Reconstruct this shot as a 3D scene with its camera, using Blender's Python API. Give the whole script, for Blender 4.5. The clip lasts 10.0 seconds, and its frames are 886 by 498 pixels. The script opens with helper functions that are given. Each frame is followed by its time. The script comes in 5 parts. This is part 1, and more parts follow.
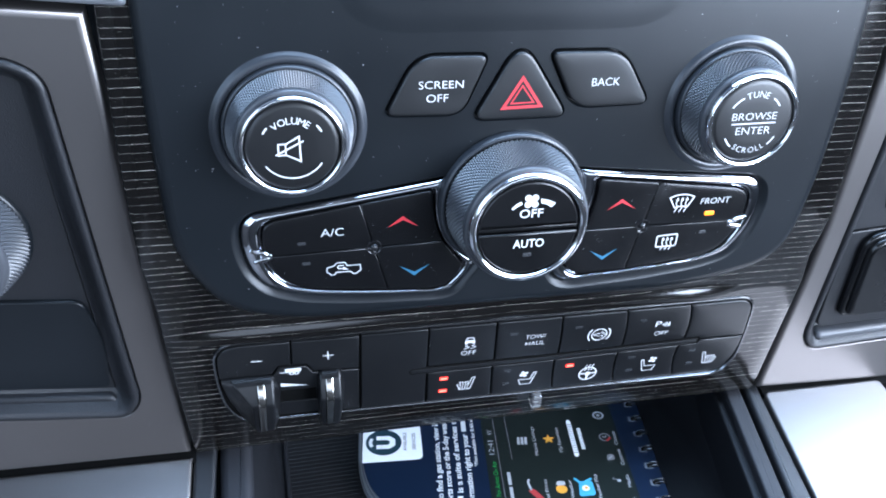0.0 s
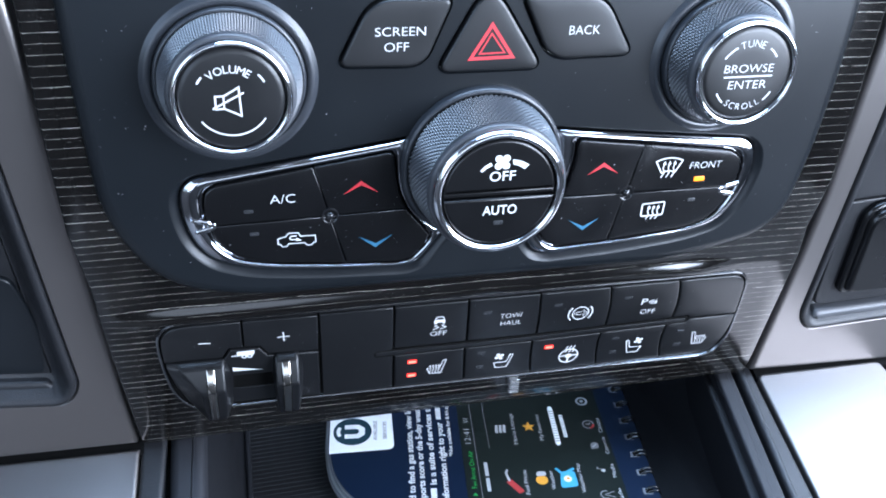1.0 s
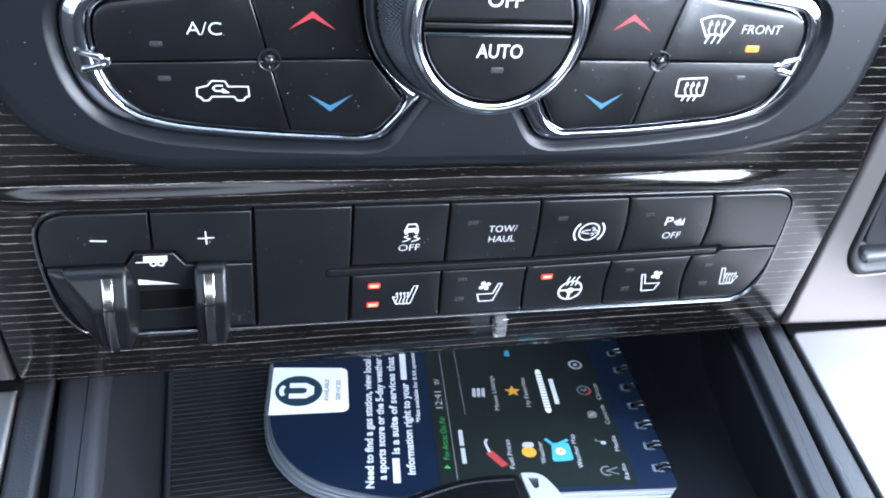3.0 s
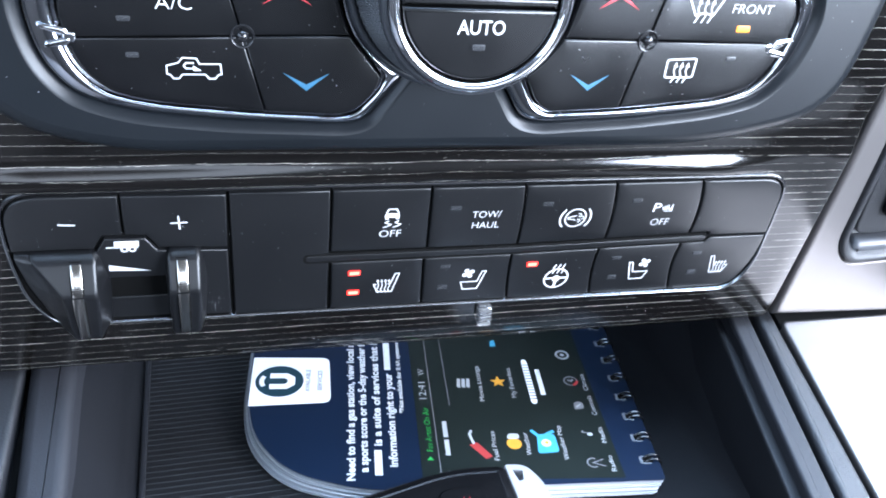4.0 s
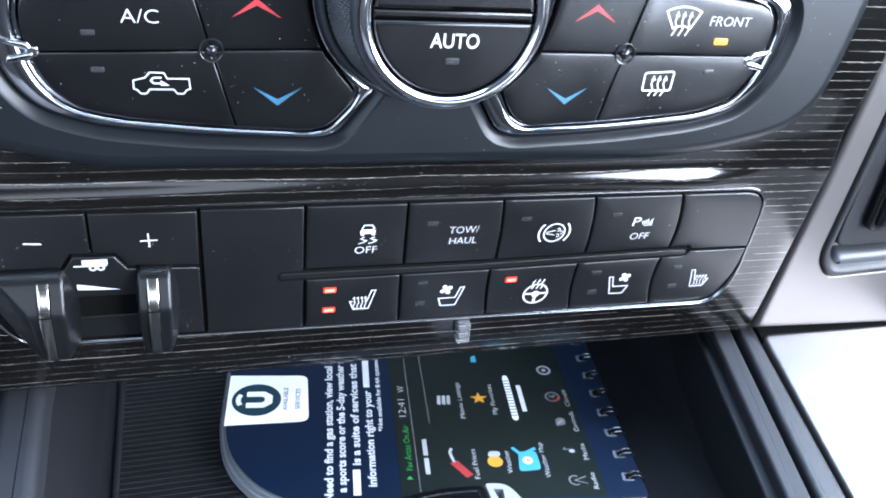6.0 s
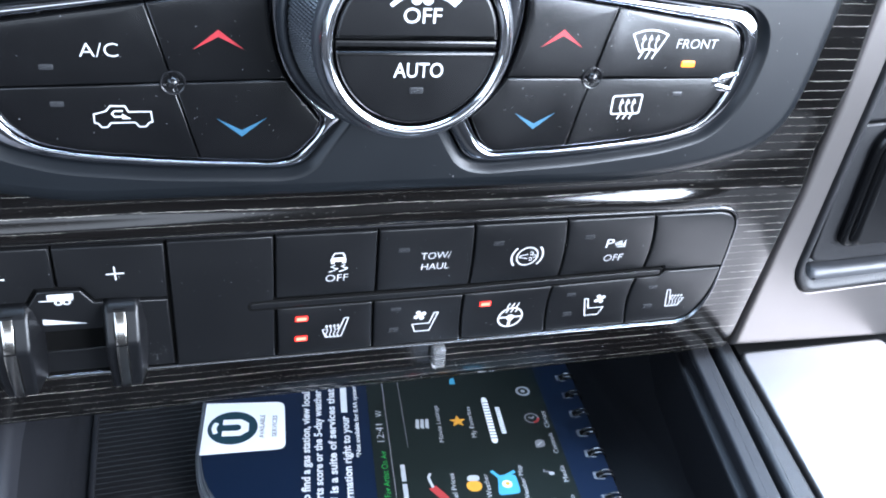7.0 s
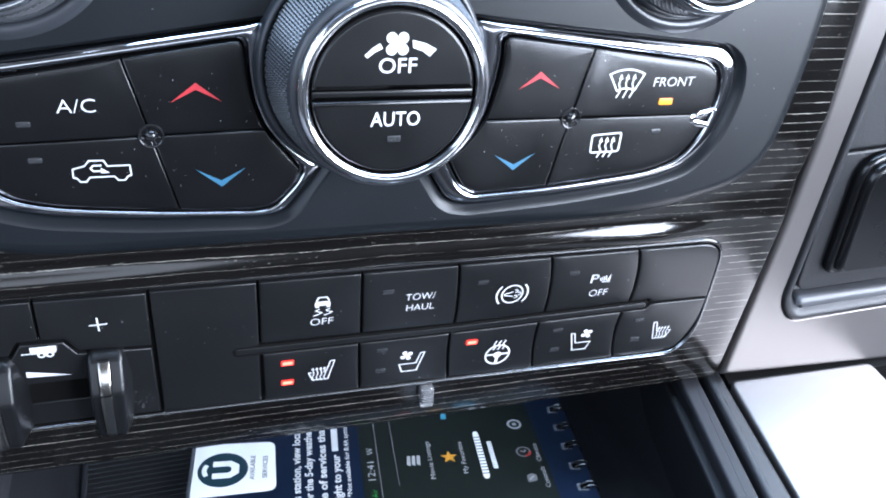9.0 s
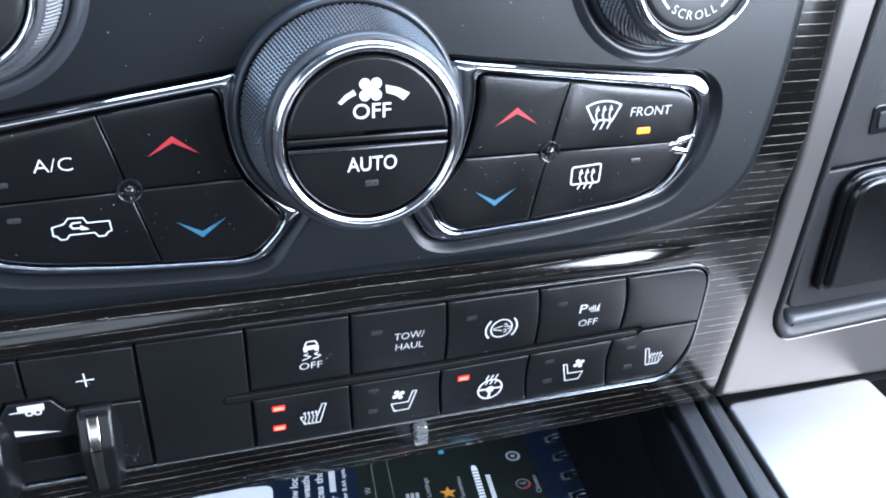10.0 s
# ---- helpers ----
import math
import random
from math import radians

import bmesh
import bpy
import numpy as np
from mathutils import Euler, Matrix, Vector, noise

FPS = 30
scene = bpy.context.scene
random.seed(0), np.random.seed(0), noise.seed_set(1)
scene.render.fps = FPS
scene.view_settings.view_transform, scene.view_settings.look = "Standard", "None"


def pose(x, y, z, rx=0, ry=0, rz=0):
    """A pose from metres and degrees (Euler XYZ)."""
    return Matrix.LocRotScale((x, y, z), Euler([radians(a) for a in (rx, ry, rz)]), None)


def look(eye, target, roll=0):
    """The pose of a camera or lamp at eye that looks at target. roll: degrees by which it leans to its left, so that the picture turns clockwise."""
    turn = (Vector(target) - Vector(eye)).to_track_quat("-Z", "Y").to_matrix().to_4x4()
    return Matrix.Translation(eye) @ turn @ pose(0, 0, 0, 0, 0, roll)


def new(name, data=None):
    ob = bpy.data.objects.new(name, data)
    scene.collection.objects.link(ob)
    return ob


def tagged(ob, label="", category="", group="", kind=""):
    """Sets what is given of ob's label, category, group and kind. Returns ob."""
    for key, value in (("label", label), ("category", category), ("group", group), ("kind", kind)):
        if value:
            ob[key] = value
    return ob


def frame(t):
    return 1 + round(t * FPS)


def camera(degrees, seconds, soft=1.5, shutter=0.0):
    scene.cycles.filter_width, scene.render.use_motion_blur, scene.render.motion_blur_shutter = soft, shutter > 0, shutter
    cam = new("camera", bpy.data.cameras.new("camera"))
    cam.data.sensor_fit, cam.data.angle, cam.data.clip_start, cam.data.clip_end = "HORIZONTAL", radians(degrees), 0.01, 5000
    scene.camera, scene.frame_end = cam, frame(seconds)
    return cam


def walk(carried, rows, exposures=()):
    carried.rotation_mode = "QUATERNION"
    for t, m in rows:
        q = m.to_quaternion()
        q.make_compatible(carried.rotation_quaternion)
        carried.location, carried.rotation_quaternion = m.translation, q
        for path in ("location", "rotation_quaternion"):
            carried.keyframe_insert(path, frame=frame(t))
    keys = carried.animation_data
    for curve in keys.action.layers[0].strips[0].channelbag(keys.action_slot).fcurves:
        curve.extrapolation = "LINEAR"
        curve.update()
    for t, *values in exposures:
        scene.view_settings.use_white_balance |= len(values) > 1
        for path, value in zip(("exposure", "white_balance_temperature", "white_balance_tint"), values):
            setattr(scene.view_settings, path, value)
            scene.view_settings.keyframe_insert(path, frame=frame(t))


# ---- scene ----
cam = camera(53.03, 10.0, soft=1.9)
PATH = [
    (0, -0.08438, -0.21158, 1.03648, 48.004, -4.908, -11.667),
    (0.5, -0.08359, -0.20596, 1.02420, 47.501, -5.101, -11.624),
    (1, -0.07164, -0.19804, 1.01431, 47.429, -5.163, -12.321),
    (1.5, -0.06579, -0.19180, 1.00030, 48.125, -5.129, -12.417),
    (2, -0.06743, -0.18353, 0.97653, 48.693, -5.821, -11.997),
    (2.5, -0.06172, -0.17551, 0.95361, 48.574, -6.900, -11.959),
    (2.7, -0.06136, -0.17452, 0.94849, 48.651, -7.384, -12.252),
    (3.8, -0.05745, -0.16950, 0.93921, 48.099, -8.414, -13.094),
    (4, -0.05696, -0.16970, 0.93848, 48.122, -8.418, -13.029),
    (4.5, -0.05739, -0.16971, 0.93781, 48.108, -8.561, -13.096),
    (5, -0.05767, -0.16926, 0.93749, 48.089, -8.651, -13.123),
    (5.2, -0.05818, -0.16962, 0.93840, 48.332, -8.664, -13.237),
    (6.3, -0.05087, -0.16555, 0.93683, 49.291, -8.733, -14.374),
    (6.5, -0.04953, -0.16498, 0.93798, 49.532, -8.666, -14.687),
    (7, -0.04939, -0.16419, 0.93927, 50.021, -8.534, -15.323),
    (7.5, -0.04897, -0.16362, 0.94036, 50.348, -8.426, -15.522),
    (8, -0.04885, -0.16332, 0.93960, 50.587, -8.317, -15.684),
    (8.5, -0.04853, -0.16274, 0.94099, 50.949, -8.131, -15.968),
    (9, -0.04637, -0.16173, 0.94376, 51.491, -7.663, -16.466),
    (9.5, -0.04357, -0.16145, 0.95087, 52.520, -6.687, -17.341),
    (10, -0.04299, -0.16053, 0.94651, 53.304, -5.661, -18.188),]
EXPOSURE = [(0, 0.55, 6050, 12), (1, 0.52, 6150, 13), (2, 0.36, 6200, 13), (2.5, 0.6, 6400, 13), (4, 1.15, 6350, 13), (4.5, 1.1, 6400, 13), (5, 0.86, 6400, 13), (6.5, 0.93, 6450, 13), (8, 0.78, 6500, 13), (9.5, 0.70, 6500, 14), (10, 0.54, 6450, 13)]
walk(cam, [(t, pose(x, y, z, rx, ry, rz)) for t, x, y, z, rx, ry, rz in PATH], EXPOSURE)

# ---- world and light: daylight through the cab's windows ----
world = bpy.data.worlds.new("world")
scene.world = world
world.use_nodes = True
wn = world.node_tree.nodes
sky = wn.new("ShaderNodeTexSky")
sky.sky_type, sky.sun_disc = "NISHITA", False
sky.sun_elevation, sky.sun_rotation = radians(38), radians(120)
world.node_tree.links.new(sky.outputs["Color"], wn["Background"].inputs["Color"])
wn["Background"].inputs["Strength"].default_value = 0.12


def window_light(name, eye, target, width, height, watts, colour):
    data = bpy.data.lights.new(name, "AREA")
    data.shape, data.size, data.size_y, data.energy, data.color = "RECTANGLE", width, height, watts, colour
    ob = new(name, data)
    ob.matrix_world = look(eye, target)
    return ob


window_light("window_light_passenger", (0.83, -0.25, 1.23), (0.0, -0.25, 1.14), 1.5, 0.64, 52, (0.75, 0.855, 1.0))
window_light("window_light_driver", (-0.83, -0.25, 1.29), (0.0, -0.25, 1.2), 1.5, 0.54, 6, (0.6, 0.78, 1.0))
window_light("window_light_windscreen", (0.27, 0.29, 1.30), (0.27, 0.08, 0.88), 0.94, 0.86, 38, (0.50, 0.72, 1.0))
window_light("window_light_rear_passenger", (0.83, -1.27, 1.22), (0.0, -0.9, 1.05), 0.5, 0.62, 30, (0.72, 0.84, 1.0))
window_light("window_light_rear", (0.0, -1.58, 1.3), (0.0, 0.0, 1.1), 1.2, 0.36, 3, (0.8, 0.9, 1.0))
window_light("window_light_rear_driver", (-0.83, -1.27, 1.22), (0.0, -0.9, 1.05), 0.5, 0.62, 4, (0.66, 0.8, 1.0))


# ---- materials ----
def material(name, colour, rough=0.5, metal=0.0, grain=0.0, grain_scale=2500.0, vary=0.15, vary_scale=40.0, coat=0.0, rough_vary=0.1, spec=0.5):
    """A surface with fine grain relief and a coarse unevenness of colour and gloss."""
    m = bpy.data.materials.new(name)
    m.use_nodes = True
    n, l = m.node_tree.nodes, m.node_tree.links
    b = n["Principled BSDF"]
    b.inputs["Metallic"].default_value = metal
    b.inputs["Coat Weight"].default_value = coat
    b.inputs["Coat Roughness"].default_value = 0.08
    b.inputs["Specular IOR Level"].default_value = spec
    tc = n.new("ShaderNodeTexCoord")
    big = n.new("ShaderNodeTexNoise")
    big.inputs["Scale"].default_value, big.inputs["Detail"].default_value = vary_scale, 4
    l.new(tc.outputs["Object"], big.inputs["Vector"])
    mix = n.new("ShaderNodeMix")
    mix.data_type = "RGBA"
    mix.inputs["A"].default_value = (*[c * (1 - vary) for c in colour], 1)
    mix.inputs["B"].default_value = (*[min(1, c * (1 + vary)) for c in colour], 1)
    l.new(big.outputs["Fac"], mix.inputs["Factor"])
    l.new(mix.outputs["Result"], b.inputs["Base Color"])
    rr = n.new("ShaderNodeMapRange")
    rr.inputs["To Min"].default_value, rr.inputs["To Max"].default_value = rough * (1 - rough_vary), rough * (1 + rough_vary)
    l.new(big.outputs["Fac"], rr.inputs["Value"])
    l.new(rr.outputs["Result"], b.inputs["Roughness"])
    if grain:
        fine = n.new("ShaderNodeTexNoise")
        fine.inputs["Scale"].default_value, fine.inputs["Detail"].default_value = grain_scale, 3
        l.new(tc.outputs["Object"], fine.inputs["Vector"])
        bump = n.new("ShaderNodeBump")
        bump.inputs["Strength"].default_value, bump.inputs["Distance"].default_value = grain, 0.0002
        l.new(fine.outputs["Fac"], bump.inputs["Height"])
        l.new(bump.outputs["Normal"], b.inputs["Normal"])
    return m


def glow(name, colour, strength, base=(0.1, 0.1, 0.1)):
    m = material(name, base, 0.3)
    b = m.node_tree.nodes["Principled BSDF"]
    b.inputs["Emission Color"].default_value, b.inputs["Emission Strength"].default_value = (*colour, 1), strength
    return m


def wood_laminate(name):
    """Glossy black veneer with thin, broken, pale grain lines that run across the dash."""
    m = bpy.data.materials.new(name)
    m.use_nodes = True
    n, l = m.node_tree.nodes, m.node_tree.links
    b = n["Principled BSDF"]

    def math_node(op, a, c=None, clamp=False):
        k = n.new("ShaderNodeMath")
        k.operation, k.use_clamp = op, clamp
        for i, v in enumerate((a, c)):
            if v is None:
                continue
            if isinstance(v, (int, float)):
                k.inputs[i].default_value = v
            else:
                l.new(v, k.inputs[i])
        return k.outputs[0]

    tc = n.new("ShaderNodeTexCoord")
    sep = n.new("ShaderNodeSeparateXYZ")
    l.new(tc.outputs["Object"], sep.inputs[0])
    x, y, z = sep.outputs
    wob = n.new("ShaderNodeTexNoise")
    wob.inputs["Scale"].default_value, wob.inputs["Detail"].default_value = 28, 2
    l.new(tc.outputs["Object"], wob.inputs["Vector"])
    level = math_node("SUBTRACT", z, math_node("MULTIPLY", y, 0.15))
    rag = n.new("ShaderNodeTexNoise")
    rag.inputs["Scale"].default_value, rag.inputs["Detail"].default_value = 900, 4
    l.new(tc.outputs["Object"], rag.inputs["Vector"])
    wave = math_node("ADD", math_node("MULTIPLY", wob.outputs["Fac"], 0.45), math_node("MULTIPLY", rag.outputs["Fac"], 0.16))
    v = math_node("ADD", math_node("DIVIDE", level, 0.0027), wave)
    row = math_node("FLOOR", v)
    off = math_node("ABSOLUTE", math_node("SUBTRACT", math_node("FRACT", v), 0.5))
    white = n.new("ShaderNodeTexWhiteNoise")
    white.noise_dimensions = "1D"
    l.new(row, white.inputs["W"])
    rnd = white.outputs["Value"]

    def along(stretch, across, seed, detail):
        """Noise drawn out along the grain."""
        comb = n.new("ShaderNodeCombineXYZ")
        l.new(math_node("MULTIPLY", x, stretch), comb.inputs[0])
        l.new(math_node("MULTIPLY", across[0], across[1]), comb.inputs[1])
        comb.inputs[2].default_value = seed
        tex = n.new("ShaderNodeTexNoise")
        tex.inputs["Scale"].default_value, tex.inputs["Detail"].default_value = 1.0, detail
        l.new(comb.outputs[0], tex.inputs["Vector"])
        return tex.outputs["Fac"]

    gap = along(150, (row, 3.7), 0.0, 6)
    swell = along(420, (row, 5.3), 4.0, 3)
    width = math_node("ADD", math_node("MULTIPLY", rnd, 0.012), math_node("MULTIPLY", swell, 0.032))
    line = math_node("MULTIPLY", math_node("SUBTRACT", width, off), 55, clamp=True)
    broken = math_node("MULTIPLY", math_node("SUBTRACT", gap, 0.33), 6, clamp=True)
    main = math_node("MULTIPLY", math_node("MULTIPLY", line, broken), math_node("ADD", math_node("MULTIPLY", rnd, 0.4), 0.5))
    fleck = math_node("MULTIPLY", math_node("SUBTRACT", along(520, (level, 4200), 9.0, 3), 0.66), 9, clamp=True)
    patch = math_node("MULTIPLY", math_node("SUBTRACT", along(60, (level, 260), 2.0, 2), 0.47), 7, clamp=True)
    mask = math_node("MAXIMUM", main, math_node("MULTIPLY", math_node("MULTIPLY", fleck, patch), 0.45))
    ground = n.new("ShaderNodeMix")
    ground.data_type = "RGBA"
    ground.inputs["A"].default_value, ground.inputs["B"].default_value = (0.0012, 0.0012, 0.0013, 1), (0.006, 0.0052, 0.0048, 1)
    l.new(along(40, (level, 900), 6.0, 4), ground.inputs["Factor"])
    mix = n.new("ShaderNodeMix")
    mix.data_type = "RGBA"
    mix.inputs["B"].default_value = (0.40, 0.38, 0.34, 1)
    l.new(ground.outputs["Result"], mix.inputs["A"])
    l.new(mask, mix.inputs["Factor"])
    l.new(mix.outputs["Result"], b.inputs["Base Color"])
    bump = n.new("ShaderNodeBump")
    bump.inputs["Strength"].default_value, bump.inputs["Distance"].default_value = 0.12, 0.0001
    l.new(mask, bump.inputs["Height"])
    l.new(bump.outputs["Normal"], b.inputs["Normal"])
    b.inputs["Roughness"].default_value = 0.15
    return m


M_PANEL = material("soft_black_panel", (0.0052, 0.0066, 0.0082), 0.32, grain=0.07, grain_scale=1800, spec=0.29, vary=0.3, vary_scale=22, rough_vary=0.22)
M_BUTTON = material("satin_black_button", (0.0028, 0.0029, 0.0034), 0.25, grain=0.08, grain_scale=3000, spec=0.45, vary_scale=70, rough_vary=0.28)
M_ROWKEY = material("matt_black_key", (0.0045, 0.0047, 0.0053), 0.36, grain=0.10, grain_scale=3000, spec=0.5, vary_scale=60, rough_vary=0.25)
# Near-black that also puts the shade of gaps and seams into the colour.
M_GAP = material("black_recess", (0.002, 0.002, 0.002), 0.9, spec=0.1)
M_RUBBER = material("knurled_grip", (0.042, 0.044, 0.049), 0.30, grain=0.1)
M_CHROME = material("chrome", (0.70, 0.71, 0.74), 0.13, metal=1.0, vary=0.06, vary_scale=60, rough_vary=0.3)
M_BEZEL = material("dark_bezel_chrome", (0.44, 0.45, 0.48), 0.10, metal=1.0, vary=0.08, vary_scale=60, rough_vary=0.3)
M_DARKCHROME = material("dark_chrome", (0.25, 0.255, 0.265), 0.22, metal=1.0, vary=0.05)
M_GLOSS = material("gloss_black", (0.010, 0.010, 0.011), 0.16, vary=0.1)
M_SILVER = material("satin_taupe_metal", (0.205, 0.19, 0.184), 0.38, metal=0.95, vary=0.05, vary_scale=25, rough_vary=0.05)
M_WOOD = wood_laminate("black_wood_laminate")
M_GRAIN = material("grained_black_plastic", (0.009, 0.0094, 0.011), 0.44, grain=0.8, grain_scale=2400, spec=0.42)
M_LIP = material("smooth_lip_plastic", (0.0135, 0.014, 0.0165), 0.5, grain=0.3, spec=0.25)
M_FLANGE = material("satin_knob_flange", (0.022, 0.0245, 0.029), 0.32)
M_LEVER = material("satin_lever_plastic", (0.0042, 0.0044, 0.005), 0.33, grain=0.12, grain_scale=2200, spec=0.4)
M_TRAY = material("matt_tray_plastic", (0.0062, 0.0065, 0.0078), 0.5, grain=0.35, grain_scale=1500, spec=0.2)
M_MAT = material("ribbed_mat_rubber", (0.007, 0.007, 0.008), 0.5, grain=0.3, spec=0.4)
M_WHITE = material("white_print", (0.56, 0.57, 0.58), 0.5, vary=0.04)
M_DIMWHITE = material("dim_white_print", (0.34, 0.35, 0.36), 0.5)
M_INLAY = material("polished_inlay", (0.42, 0.40, 0.37), 0.17, metal=1.0, vary=0.12, vary_scale=300)
M_DUST = material("dust", (0.42, 0.43, 0.45), 0.9)
M_GREY = material("grey_print", (0.16, 0.16, 0.17), 0.45)
M_RED = material("red_print", (0.46, 0.022, 0.03), 0.45, vary=0.05)
M_BLUE = material("blue_print", (0.02, 0.11, 0.19), 0.45, vary=0.05)
M_LEDOFF = material("unlit_lens", (0.024, 0.025, 0.027), 0.28)
M_LEDRED = glow("lit_red_lens", (1.0, 0.035, 0.025), 1.9, (0.12, 0.004, 0.004))
M_LEDCORE = glow("lit_red_core", (1.0, 0.20, 0.14), 2.6, (0.12, 0.01, 0.01))
M_LEDAMBER = glow("lit_amber_lens", (1.0, 0.30, 0.012), 2.4, (0.15, 0.06, 0.004))
M_CLEAR = material("clear_plastic", (0.9, 0.92, 0.93), 0.1)
M_CLEAR.node_tree.nodes["Principled BSDF"].inputs["Transmission Weight"].default_value = 0.9
M_NAVY = material("navy_card", (0.0043, 0.0108, 0.027), 0.32, vary=0.08)
M_SCREEN = material("dark_printed_screen", (0.0092, 0.0130, 0.0118), 0.30, spec=0.4)
M_PAPER = material("paper_edge", (0.28, 0.295, 0.315), 0.7)
M_PAPERDIM = material("grey_page_edge", (0.46, 0.475, 0.50), 0.7)
M_PAPERWHITE = material("white_card", (0.80, 0.82, 0.84), 0.4, vary=0.03)
M_HOLE = material("punched_edge", (0.11, 0.12, 0.14), 0.6, vary=0.4, vary_scale=700)
M_TEAL = material("dark_teal_print", (0.010, 0.035, 0.05), 0.4)
M_DULLRED = material("dull_red_print", (0.30, 0.03, 0.03), 0.45)
M_GREYPLASTIC = material("light_grey_plastic", (0.27, 0.275, 0.29), 0.35)
M_GREEN = material("green_print", (0.02, 0.30, 0.06), 0.45)
M_ORANGE = material("orange_print", (0.55, 0.25, 0.03), 0.45)
M_SKYBLUE = material("light_blue_print", (0.05, 0.28, 0.42), 0.45)
M_LINER = material("cab_lining", (0.030, 0.029, 0.029), 0.85, grain=0.5, grain_scale=500)
M_GREYSKIN = material("grey_dash_skin", (0.11, 0.115, 0.125), 0.45, grain=0.2)
# Lighter than the bezel's plastic: the rim's highlight is put into the colour.
M_ROLL = material("bezel_roll_highlight", (0.05, 0.052, 0.057), 0.42, grain=0.2)
M_DASH = material("dash_skin", (0.02, 0.02, 0.021), 0.55, grain=0.6, grain_scale=900)
M_ROOF = material("headliner", (0.06, 0.058, 0.056), 0.9, grain=0.5, grain_scale=500)
M_CARPET = material("cab_carpet", (0.05, 0.048, 0.045), 0.95, grain=0.8, grain_scale=700)

# ---- building helpers ----
MM = 0.001
LEANBACK = radians(12.0)
# Each set of axes: two along a surface and one out of it.
PANEL = Matrix(((1, 0, 0, 0), (0, math.sin(LEANBACK), -math.cos(LEANBACK), -0.001), (0, math.cos(LEANBACK), math.sin(LEANBACK), 0.835), (0, 0, 0, 1)))
ROW = Matrix(((1, 0, 0, 0), (0, 0, -1, 0), (0, 1, 0, 0), (0, 0, 0, 1)))
BX = Vector((1, 0, 0.035)).normalized()
BY = Vector((0, 1, -0.2))
BY = (BY - BX * BY.dot(BX)).normalized()
BN = BX.cross(BY)
SLOPE = Matrix(((BX.x, BY.x, BN.x, 0.0439), (BX.y, BY.y, BN.y, 0.0184), (BX.z, BY.z, BN.z, 0.6948), (0, 0, 0, 1)))
BOOK = SLOPE @ Matrix.Rotation(radians(-8.5), 4, "Z")


def at(F, a, b, c):
    return F @ Vector((a * MM, b * MM, c * MM))


def thing(name, base, label, category, group="", kind=""):
    ob = new(name)
    ob.empty_display_size = 0.01
    ob.location = base
    return tagged(ob, label, category, group, kind)


def finish(bm, smooth=35):
    bmesh.ops.recalc_face_normals(bm, faces=bm.faces)
    lim = radians(smooth)
    for f in bm.faces:
        f.smooth = len(f.verts) == 4
    for e in bm.edges:
        e.smooth = len(e.link_faces) == 2 and e.calc_face_angle(0) < lim
    return bm


def part(name, bm, mat, parent=None, label="", smooth=35, keep=False):
    if not keep:
        finish(bm, smooth)
    me = bpy.data.meshes.new(name)
    bm.to_mesh(me)
    bm.free()
    me.materials.append(mat)
    ob = new(name, me)
    if parent is not None:
        ob.parent = parent
        if parent.type == "EMPTY":
            ob.matrix_parent_inverse = Matrix.Translation(parent.location).inverted()
    return tagged(ob, label)


def area(poly):
    return sum(a[0] * b[1] - b[0] * a[1] for a, b in zip(poly, poly[1:] + poly[:1])) / 2


def ccw(poly):
    return list(poly) if area(list(poly)) > 0 else list(poly)[::-1]


def offset(poly, d):
    """The outline drawn in by d (out, if d is below 0)."""
    out, n = [], len(poly)
    for i in range(n):
        p, q, r = (Vector(poly[j % n]) for j in (i - 1, i, i + 1))
        e, f = (q - p).normalized(), (r - q).normalized()
        m = Vector((-e.y - f.y, e.x + f.x))
        k = m.length
        if k < 1e-6:
            m, s = Vector((-e.y, e.x)), 1.0
        else:
            m /= k
            s = 1 / max(0.45, m.dot(Vector((-e.y, e.x))))
        out.append(tuple(q + m * d * s))
    return out


def fillet(poly, radius, seg=6):
    """Rounds the corners; radius: one number, or one for each corner."""
    poly = list(poly)
    n, out = len(poly), []
    radii = radius if isinstance(radius, (list, tuple)) else [radius] * n
    for i in range(n):
        p, q, r = (Vector(poly[j % n]) for j in (i - 1, i, i + 1))
        a, b = (p - q), (r - q)
        cut = min(radii[i], a.length * 0.48, b.length * 0.48)
        if cut < 1e-4:
            out.append(tuple(q))
            continue
        s, e = q + a.normalized() * cut, q + b.normalized() * cut
        for k in range(seg + 1):
            t = k / seg
            out.append(tuple(s * (1 - t) ** 2 + q * 2 * t * (1 - t) + e * t * t))
    return ccw(out)


def circle(cx, cy, r, n=64, ry=None):
    return [(cx + r * math.cos(2 * math.pi * k / n), cy + (ry or r) * math.sin(2 * math.pi * k / n)) for k in range(n)]


def box2(x0, x1, y0, y1):
    return [(x0, y0), (x1, y0), (x1, y1), (x0, y1)]


def loft(bm, F, rings, first=False, last=True):
    """Joins outlines of equal length, each at its own height; first, last: whether those are closed by a face."""
    loops = [[bm.verts.new(at(F, x, y, w)) for x, y in ring] for ring, w in rings]
    n = len(loops[0])
    for a, b in zip(loops, loops[1:]):
        for i in range(n):
            bm.faces.new((a[i], a[(i + 1) % n], b[(i + 1) % n], b[i]))
    if first:
        bm.faces.new(loops[0][::-1])
    if last:
        bm.faces.new(loops[-1])
    return bm


